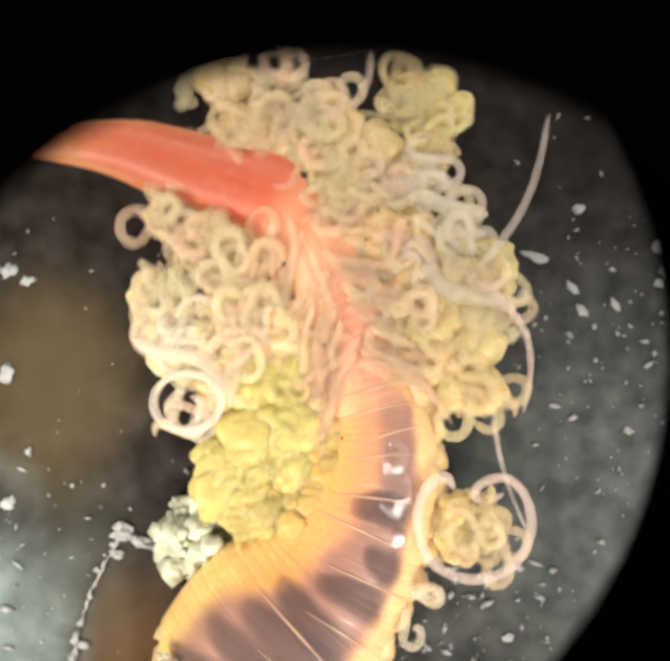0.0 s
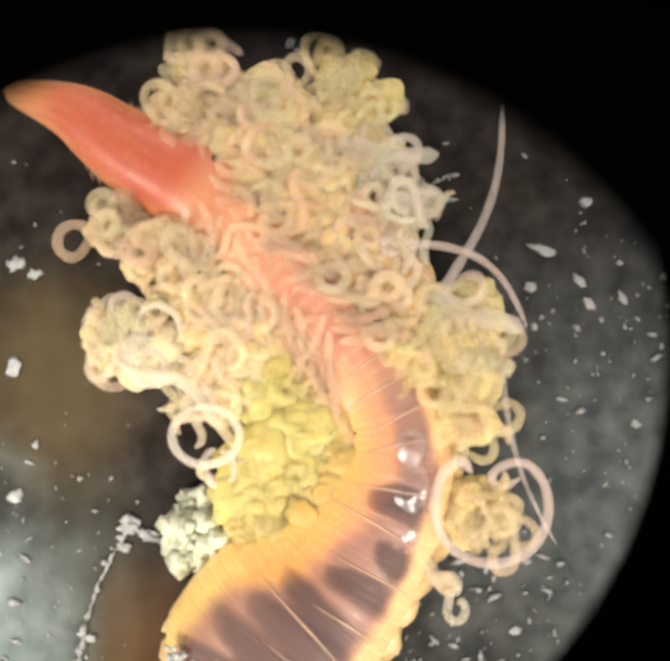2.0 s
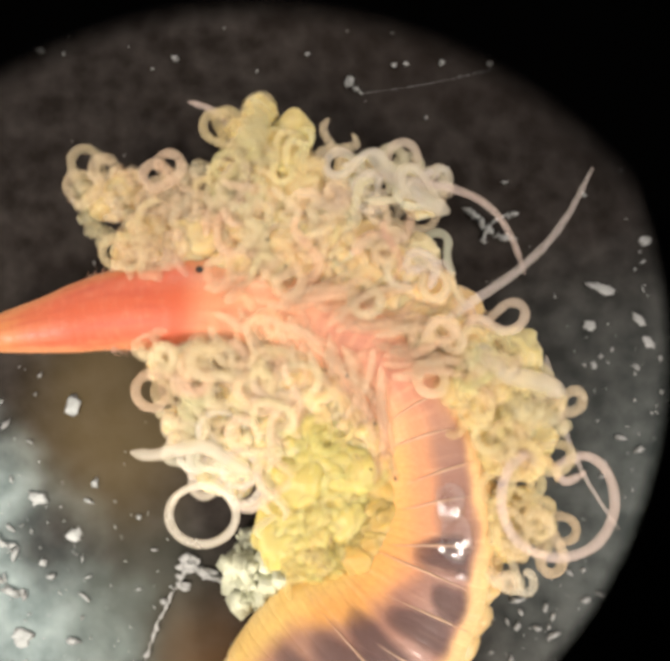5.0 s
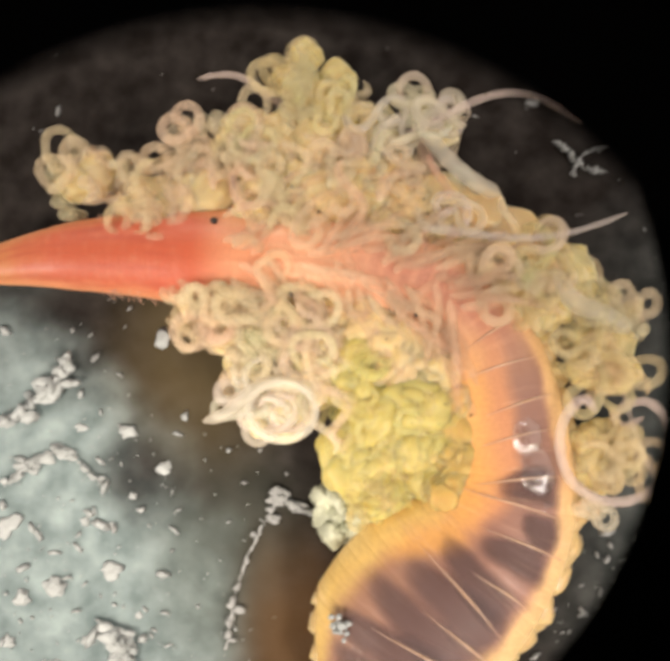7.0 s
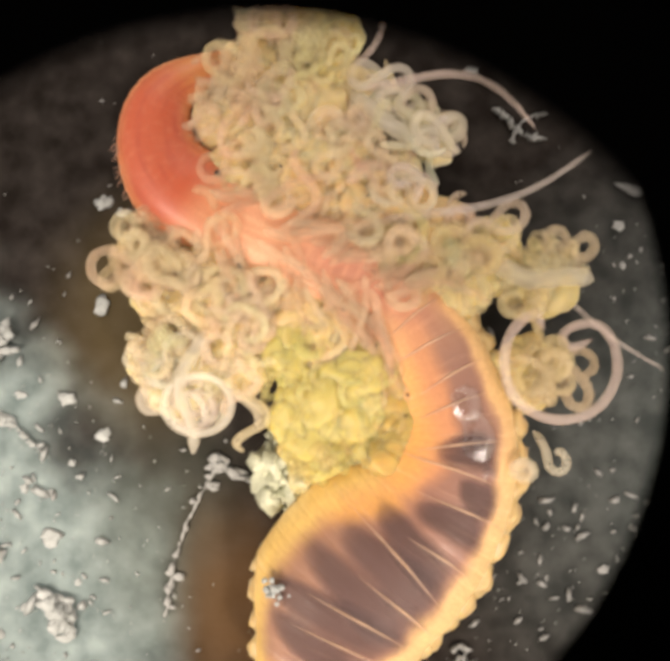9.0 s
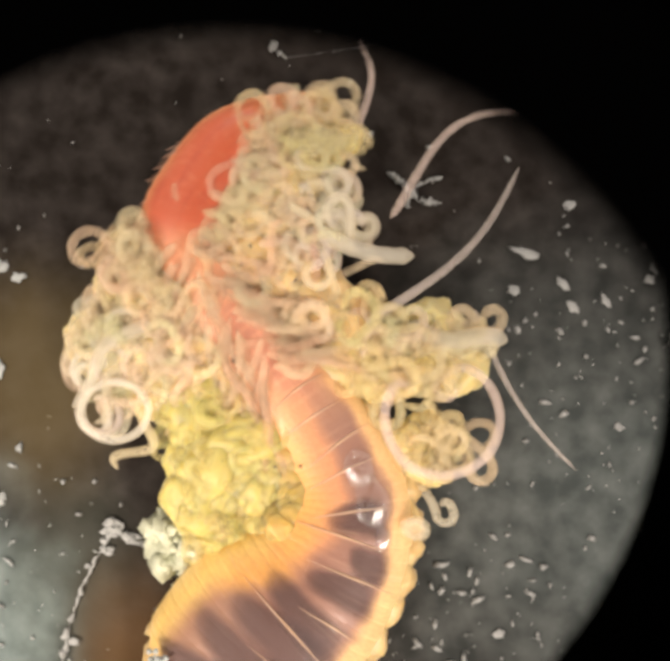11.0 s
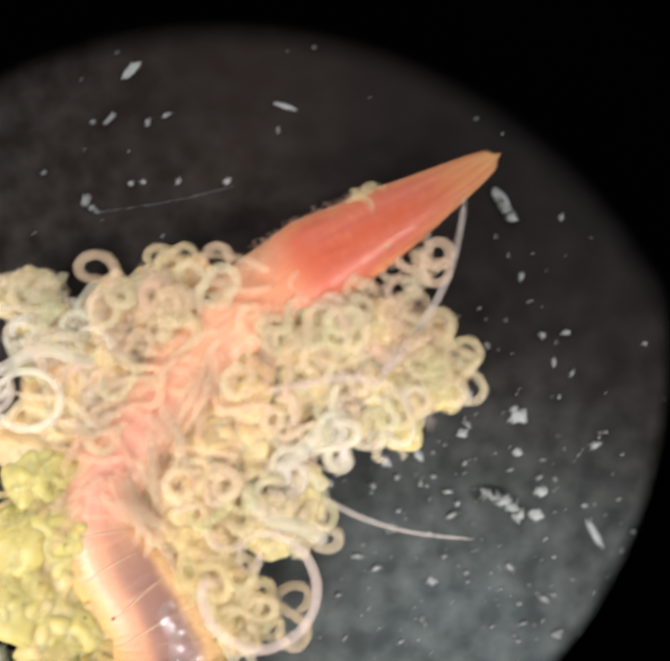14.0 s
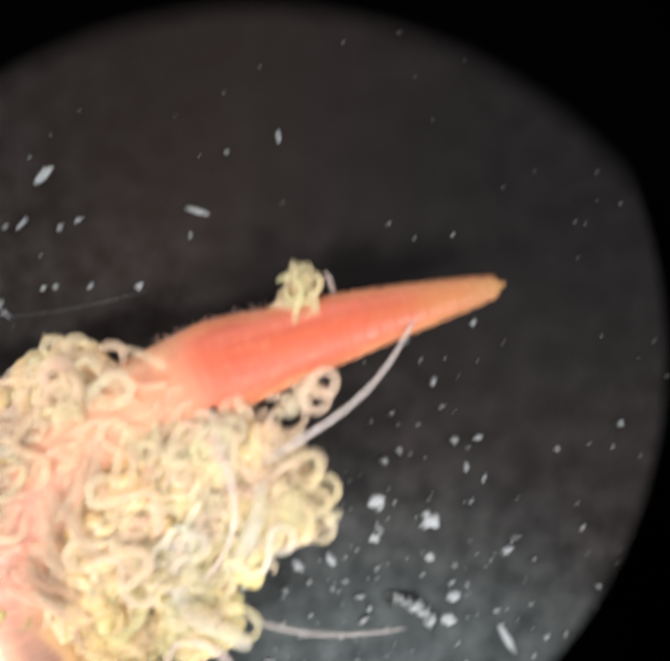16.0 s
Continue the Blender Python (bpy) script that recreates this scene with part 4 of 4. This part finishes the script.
def bow(length, sag, wave=0.0, lift=10, root=0.25):
    """A bowed strand along +y."""
    return [(sag * math.sin(math.pi * f) + wave * math.sin(2 * math.pi * f), length * f, lift * math.sin(4 * f)) for f in (i / 40 * (1 + root) - root for i in range(41))]


def curl_path():
    """A wide loop with a hooked start and a small curl at its end."""
    way = [(-45, 85), (-75, 118), (-122, 70), (-132, -5), (-98, -82), (-10, -120), (80, -95), (128, -20), (122, 60), (80, 108), (28, 100), (2, 72), (28, 48), (72, 72)]
    at, _ = curve_of(np.array(way, float))
    return [(x, y, 22 * math.sin(5 * i / 451)) for i, (x, y) in enumerate(at)][::6]


GHOST, ROSE = (0.70, 0.62, 0.57), (0.86, 0.70, 0.62)
filament("long_tentacle", tube_mesh("long_tentacle", bow(410, 36), 13, 0.45, mats=[M_CLEAR]), [
    (0.0, 1110, 640, 1285, 265), (0.5, 1086, 717, 1163, 172), (1.0, 1000, 690, 1112, 170), (1.5, 980, 640, 1172, 210), (2.0, 1060, 640, 1180, 230), (3.0, 1085, 640, 1240, 260), (3.5, 1130, 620, 1290, 290), (6.0, 1060, 745, 1410, 460), (7.0, 1060, 540, 1440, 500),
    (9.0, 1000, 500, 1335, 370), (10.0, 950, 650, 1275, 300), (12.5, 960, 710, 1290, 310), (13.5, 1100, 690, 1310, 330), (14.5, 870, 870, 980, 480),
    (15.5, 820, 870, 1050, 450), (16.0, 700, 1030, 930, 780)], 30, GHOST, "long thin grey-pink tentacle")
filament("long_tentacle", tube_mesh("long_tentacle", bow(330, -62), 12, 0.5, mats=[M_CLEAR]), [
    (0.0, 1115, 650, 1225, 960), (1.0, 960, 560, 1185, 780), (1.5, 960, 580, 1190, 720), (2.2, 960, 560, 1185, 730), (3.5, 1050, 390, 1170, 680), (6.0, 880, 430, 1240, 600), (7.0, 1040, 270, 1310, 290),
    (9.0, 940, 190, 1340, 330), (10.0, 900, 360, 1140, 280), (12.5, 1110, 470, 1245, 295), (13.5, 1040, 700, 1250, 420), (14.0, 700, 900, 980, 990), (14.5, 700, 860, 720, 1150), (16.0, 520, 1060, 480, 1250)], 34, ROSE,
    "long thin pink tentacle")
filament("long_tentacle", tube_mesh("long_tentacle", bow(430, 30, root=0.05), 9, 0.4, mats=[M_CLEAR]), [
    (0.0, 1150, 850, 1275, 1400), (2.0, 1175, 870, 1315, 1310), (3.5, 1200, 880, 1320, 1285), (6.0, 1280, 820, 1500, 1220), (7.0, 1440, 780, 1540, 1090),
    (9.0, 1240, 590, 1525, 835), (10.0, 1200, 700, 1390, 1030), (12.5, 1060, 740, 1262, 1022), (13.5, 880, 960, 1220, 1135), (14.5, 640, 1200, 995, 1248),
    (15.5, 640, 1215, 1020, 1270), (16.0, 530, 1430, 930, 1470)], -20, GHOST, "long thin pale tentacle")
filament("long_tentacle", tube_mesh("long_tentacle", curl_path(), 13, 0.8, 10, mats=[M_CLEAR]), [
    (0.0, 1110, 1230, 1110, 1100), (1.5, 1145, 1215, 1145, 1100), (3.5, 1155, 1110, 1155, 1000), (6.0, 1345, 1215, 1345, 1100), (7.0, 1440, 1050, 1440, 900),
    (8.0, 1420, 770, 1420, 700), (9.0, 1310, 860, 1320, 760), (10.0, 1130, 950, 1130, 800), (12.5, 960, 970, 900, 900), (13.5, 780, 1220, 700, 1150),
    (14.5, 570, 1440, 500, 1380), (16.0, 440, 1640, 400, 1600)], 34, ROSE, "long pink tentacle curled into a wide loop")
filament("long_tentacle", tube_mesh("long_tentacle", bow(170, 24), 11, 0.6, mats=[M_CLEAR]), [
    (0.0, 800, 270, 870, 110), (0.5, 640, 270, 600, 115), (1.0, 510, 300, 515, 100), (1.5, 570, 170, 600, 20), (2.0, 530, 100, 385, 75), (3.5, 560, 160, 540, 60),
    (6.0, 520, 480, 300, 425), (7.0, 625, 220, 450, 180), (8.0, 690, 80, 560, 40), (9.0, 800, 170, 860, 90), (10.0, 720, 160, 690, 60), (12.5, 1090, 340, 1115, 250), (14.5, 850, 660, 850, 560),
    (16.0, 760, 800, 760, 700)], -20, ROSE, "thin curved pink tentacle")
filament("long_tentacle", tube_mesh("long_tentacle", bow(190, 14), 20, 0.95, 12), [
    (0.0, 960, 440, 1050, 470), (3.5, 740, 275, 915, 265), (6.0, 940, 450, 1040, 640), (7.0, 1020, 340, 1190, 470), (9.0, 860, 250, 1000, 330), (10.0, 740, 470, 850, 500), (12.5, 880, 640, 990, 650),
    (14.5, 660, 1150, 690, 1060), (16.0, 560, 1300, 590, 1200)], 25, PALE, "thick contracted pale tentacle")
filament("long_tentacle", tube_mesh("long_tentacle", bow(230, 18, 14), 19, 0.7, 12), [
    (0.0, 520, 900, 400, 840), (3.5, 450, 1000, 330, 940), (7.0, 690, 900, 590, 940), (9.0, 450, 830, 450, 1010), (12.5, 310, 610, 80, 695), (13.5, 330, 690, 90, 760),
    (14.5, 130, 870, -100, 880), (16.0, -20, 1050, -150, 1100)], 30, PALE, "thick pale contracted tentacle")
filament("long_tentacle", tube_mesh("long_tentacle", arc_path(78, 120, 400, 20, 0.85), 11, 0.85, mats=[M_CLEAR]), [
    (0.0, 440, 940, 440, 840), (1.5, 510, 980, 510, 900), (3.0, 420, 1080, 420, 1000), (3.5, 370, 1110, 370, 1000), (6.0, 480, 1260, 480, 1160), (7.0, 660, 960, 660, 860),
    (8.0, 640, 780, 640, 700), (9.0, 465, 945, 465, 850), (10.0, 320, 1020, 320, 900), (12.5, 240, 820, 240, 700), (14.5, 60, 900, 60, 800), (16.0, -80, 1100, -80, 1000)],
    30, PALE, "pale tentacle curled into a ring")

filament("long_tentacle", tube_mesh("long_tentacle", bow(215, 12, 10, root=0.1), 25, 0.85, 12), [
    (0.0, 1000, 640, 1150, 700), (3.5, 1040, 740, 1180, 800), (7.0, 1300, 650, 1450, 760), (9.0, 1175, 625, 1390, 655), (10.0, 1060, 720, 1245, 745), (12.5, 900, 775, 1085, 795),
    (13.5, 760, 1010, 930, 1180), (14.5, 520, 1180, 700, 1250), (16.0, 420, 1380, 560, 1500)], 22, PALE, "thick white contracted tentacle with a blunt end")


# ---- debris in the dish ----
def flake(x, y, size, stretch, turn):
    """A flake on the dish's floor, at its plan place at 7.0 s."""
    white = x < 500
    ob = new("flake", blob_mesh("flake", size * (1.0 if white else 0.8), stretch, x + y, M_WHITE if white else M_DEBRIS, 0.6, 10, 16, 0.15, 0.22))
    tagged(ob, "ragged white debris flake on the pale film" if white else "small pale debris flake on the dish floor", "debris", "flakes on the dish floor")
    m = Matrix.Translation(W(x, y, FLOOR + size * 0.2)) @ Matrix.Rotation(radians(turn), 4, "Z")
    MOVES.append((ob, [(t, Matrix.Translation(dish_move(t)) @ m) for t in TIMES]))


flake(300, 1010, 15, 1.2, 20)
flake(385, 1095, 14, 1.1, 0)
flake(380, 790, 15, 1.5, 60)
flake(262, 1335, 17, 1.3, 0)
flake(130, 1375, 24, 1.0, 0)
flake(302, 1520, 20, 1.3, 80)
flake(130, 1560, 18, 1.0, 0)
flake(205, 1500, 12, 1.2, 0)
flake(200, 1220, 10, 1, 0)
flake(262, 1230, 9, 1, 0)
flake(20, 1230, 20, 1.5, 40)
flake(50, 1400, 16, 1.3, 50)
flake(325, 1440, 9, 1, 0)
flake(20, 1500, 14, 1, 0)
flake(310, 1160, 8, 1, 0)
flake(150, 1055, 15, 1.8, -30)
flake(190, 1000, 9, 1.4, 0)
flake(1719, 406, 13, 1.2, 20)
flake(1617, 518, 12, 3.2, -20)
flake(1705, 590, 10, 2.6, -40)
flake(1590, 605, 13, 1.2, 0)
flake(1598, 697, 10, 1, 0)
flake(1555, 1410, 13, 1.2, 30)
flake(1835, 925, 12, 1.2, 0)
flake(1805, 630, 8, 3, -60)
flake(1245, 240, 9, 2, 0)
flake(385, 550, 16, 1.3, 20)
flake(430, 575, 10, 1.5, 10)
flake(2042, 540, 20, 1.2, 30)
flake(1912, 495, 17, 1.3, 30)
flake(1907, 580, 12, 1.2, 0)
flake(2037, 625, 11, 1.1, 0)
flake(2080, 770, 16, 1.2, 0)
flake(2092, 715, 14, 1.3, 0)
flake(1132, -270, 11, 2.6, 45)
flake(1492, -185, 6, 5, -15)
flake(1027, 35, 10, 1.6, 60)
flake(1357, -10, 8, 1.4, 60)
flake(2007, 35, 10, 3.5, -60)
flake(1682, -360, 6, 2.4, -80)
flake(2217, 815, 9, 5, -60)
flake(1727, 645, 11, 1.8, -40)
flake(1132, -5, 6, 1.4, 0)
flake(1160, -8, 6, 1.2, 0)


def specks(name, count, spread, size_most, mat, label, seed):
    """Small ragged grains strewn over the dish's floor; spread: x, y, and how far they lie about, in plan units."""
    verts, faces = [], []
    r = random.Random(seed)
    for k in range(count):
        if len(spread) == 4:
            x, y = r.uniform(spread[0], spread[2]), r.uniform(spread[1], spread[3])
        else:
            x, y = r.gauss(spread[0], spread[2]), r.gauss(spread[1], spread[2])
        size = 1.6 + size_most * r.random() ** 5
        c = W(x, y, FLOOR + 5)
        turn, st = r.uniform(0, 3.1), r.uniform(1, 2.8)
        off = len(verts)
        for i in range(8):
            q = i * math.pi / 4
            far = r.uniform(0.55, 1.3)
            px, py = st * size * math.cos(q) * far, size * math.sin(q) * far
            verts.append(c + Vector((px * math.cos(turn) - py * math.sin(turn), px * math.sin(turn) + py * math.cos(turn), 0)) * U)
        verts.append(c + Vector((0, 0, 0.6 * size * U)))
        verts.append(c - Vector((0, 0, 5 * U)))
        for i in range(8):
            j = (i + 1) % 8
            faces.append((off + i, off + j, off + 8))
            faces.append((off + j, off + i, off + 9))
    ob = new(name, mesh_of(name, verts, faces, [mat]))
    tagged(ob, label, "specks", kind="stuff")
    MOVES.append((ob, DISH_ROWS))


specks("specks", 480, (-700, -700, 2700, 2000), 7, M_SPECK, "fine pale specks scattered over the dish floor", 3)
specks("specks", 260, (1950, 850, 270), 7, M_SPECK, "fine pale specks strewn beside the debris flakes", 4)
specks("specks", 150, (1430, 1400, 165), 9, M_SPECK, "pale crumbs strewn on the dish floor beside the tail", 8)
specks("white_crumbs", 280, (130, 1280, 230), 11, M_WHITE, "ragged white crumbs strewn over the pale film", 6)


def thread(name, points, radius, label, mat=None, z=10):
    """A thin crusted thread on the dish's floor through plan places at 7.0 s, with crumbs of crust stuck to it."""
    at, _ = curve_of(np.array(points, float), 60)
    r = random.Random(len(points) + int(points[0][0]))
    path = [W(x + r.gauss(0, radius * 0.3), y + r.gauss(0, radius * 0.3), FLOOR + z) for x, y in at]
    v, f = sweep(path, [radius * U * r.choice((0.15, 0.3, 0.6, 1.0)) * (1 + 0.8 * (r.random() < 0.2)) for _ in path], 7)
    if radius >= 5 and points[0][0] < 700:
        for p in path[::2]:
            if r.random() < 0.6:
                continue
            for _ in range(r.choice((1, 2, 3))):
                me = blob_mesh("crumb", radius * r.uniform(0.35, 1.1), r.uniform(1, 2.2), r.randrange(99), M_WHITE, 0.6, 6, 8, 0.0, 0.3)
                c = p + Vector((r.gauss(0, 1.1 * radius), r.gauss(0, 1.1 * radius), 0)) * U
                f += [tuple(i + len(v) for i in q.vertices) for q in me.polygons]
                v += [c + q.co for q in me.vertices]
                bpy.data.meshes.remove(me)
    ob = new(name, mesh_of(name, v, f, [mat or (M_WHITE if points[0][0] < 400 else M_DEBRIS)]))
    tagged(ob, label, "debris")
    MOVES.append((ob, DISH_ROWS))


thread("debris_thread", [(650, 1140), (655, 1165), (620, 1220), (585, 1285), (555, 1365), (540, 1440), (533, 1520)], 8, "crusted pale thread lying on the dish floor")
thread("debris_thread", [(655, 1160), (690, 1180), (735, 1205)], 8, "crusted pale thread beside the clump")


def clump():
    ob = new("debris_clump", blob_mesh("debris_clump", 1, 1, 1, M_CLUMP))
    verts, faces = [], []
    r = random.Random(11)
    for k in range(320):
        a, q = r.uniform(0, 6.28), math.sqrt(r.random())
        x, y = 835 + 85 * q * math.cos(a) + 18 * math.sin(a), 1185 + 108 * q * math.sin(a)
        me_r = r.uniform(5, 14)
        if k < 36:
            me_r, q = r.uniform(24, 36), q * 0.75
        base = W(x, y, FLOOR + 25 + 120 * (1 - q * q) * r.random())
        off = len(verts)
        for i in range(6):
            th = math.pi * i / 5
            for j in range(8):
                ph = 2 * math.pi * j / 8
                d = Vector((math.sin(th) * math.cos(ph), math.sin(th) * math.sin(ph), math.cos(th)))
                verts.append(base + d * me_r * (1 + 0.9 * noise.noise(d * 2 + Vector((k, 0, 0)))) * U)
        for i in range(5):
            for j in range(8):
                m = (j + 1) % 8
                faces.append((off + i * 8 + j, off + (i + 1) * 8 + j, off + (i + 1) * 8 + m, off + i * 8 + m))
    ob.data = mesh_of("debris_clump", verts, faces, [M_CLUMP])
    tagged(ob, "grey-green crumbly clump against the worm's side", "debris clump", kind="stuff")
    MOVES.append((ob, DISH_ROWS))


clump()
thread("debris_thread", [(0, 1000), (60, 950), (110, 915), (150, 860), (160, 830)], 16, "broken white crust on the dish floor", z=14)
thread("debris_thread", [(120, 1045), (160, 1060), (200, 1095), (245, 1140)], 6, "broken white crust on the dish floor")
thread("debris_thread", [(20, 1130), (80, 1080), (120, 1060)], 9, "broken white crust on the dish floor")
thread("debris_thread", [(1300, 330), (1335, 360), (1370, 395), (1420, 400)], 9, "branched pale crust on the dish floor")
thread("debris_thread", [(1340, 410), (1350, 375), (1385, 350), (1420, 340)], 6, "branched pale crust on the dish floor")
thread("debris_thread", [(1960, 712), (1995, 730), (2030, 745), (2045, 790)], 14, "curved pale crust on the dish floor", z=14)
thread("debris_thread", [(1985, 5), (2000, 40), (2035, 82)], 9, "curved pale crust on the dish floor")
thread("debris_thread", [(1050, 62), (1180, 45), (1290, 22), (1375, 0)], 1.6, "fine grey hair on the dish floor", M_HAIR)
thread("debris_thread", [(1025, 20), (1035, 45), (1060, 62)], 5, "curved pale crust on the dish floor")
thread("debris_thread", [(870, 1790), (1000, 1720), (1130, 1660), (1260, 1620)], 5, "thin pale root fibre on the dish floor")
thread("debris_thread", [(1180, 1720), (1230, 1670), (1290, 1640)], 5, "thin pale root fibre on the dish floor")
thread("debris_thread", [(1195, 1600), (1230, 1580), (1235, 1620), (1195, 1620), (1240, 1660)], 9, "pale curl of crust on the dish floor")
thread("debris_thread", [(265, 1480), (290, 1500), (300, 1560)], 14, "pale oblong grain on the dish floor", z=14)


def dirt():
    """Tiny dark grains of dirt caught among the tentacles."""
    r = random.Random(21)
    for k in range(10):
        ob = part("dirt_grain", blob_mesh("dirt_grain", r.uniform(2, 4), r.uniform(1, 2.4), k, M_DOT, 0.4), worm, "tiny dark grain of dirt")
        MOVES.append((ob, body_rows(r.uniform(3.2, 5.6), r.choice((-1, 1)) * r.uniform(70, 210), r.uniform(40, 50), r.uniform(0, 3))))


dirt()


def neck_spot():
    ob = part("pigment_spot", blob_mesh("pigment_spot", 8, 1.1, 2, M_DOT, 0.2), worm, "small black pigment spot")
    MOVES.append((ob, body_rows(6.05, 84, 28)))


neck_spot()


def sand_grains():
    """A few sand grains that stick to the tail."""
    r = random.Random(5)
    verts, faces = [], []
    for k in range(26):
        me = blob_mesh("grain", r.uniform(4.5, 8), 1.0, k, M_WHITE, 0.4, 5, 7)
        c = W(795 + r.gauss(0, 16), 1465 + r.gauss(0, 12), 78 + r.uniform(-6, 6))
        faces += [tuple(i + len(verts) for i in q.vertices) for q in me.polygons]
        verts += [c + v.co for v in me.vertices]
        bpy.data.meshes.remove(me)
    ob = new("sand_grains", mesh_of("sand_grains", verts, faces, [M_WHITE]))
    tagged(ob, "few pale sand grains stuck on the worm's tail", "sand", kind="stuff")
    MOVES.append((ob, DISH_ROWS))


sand_grains()


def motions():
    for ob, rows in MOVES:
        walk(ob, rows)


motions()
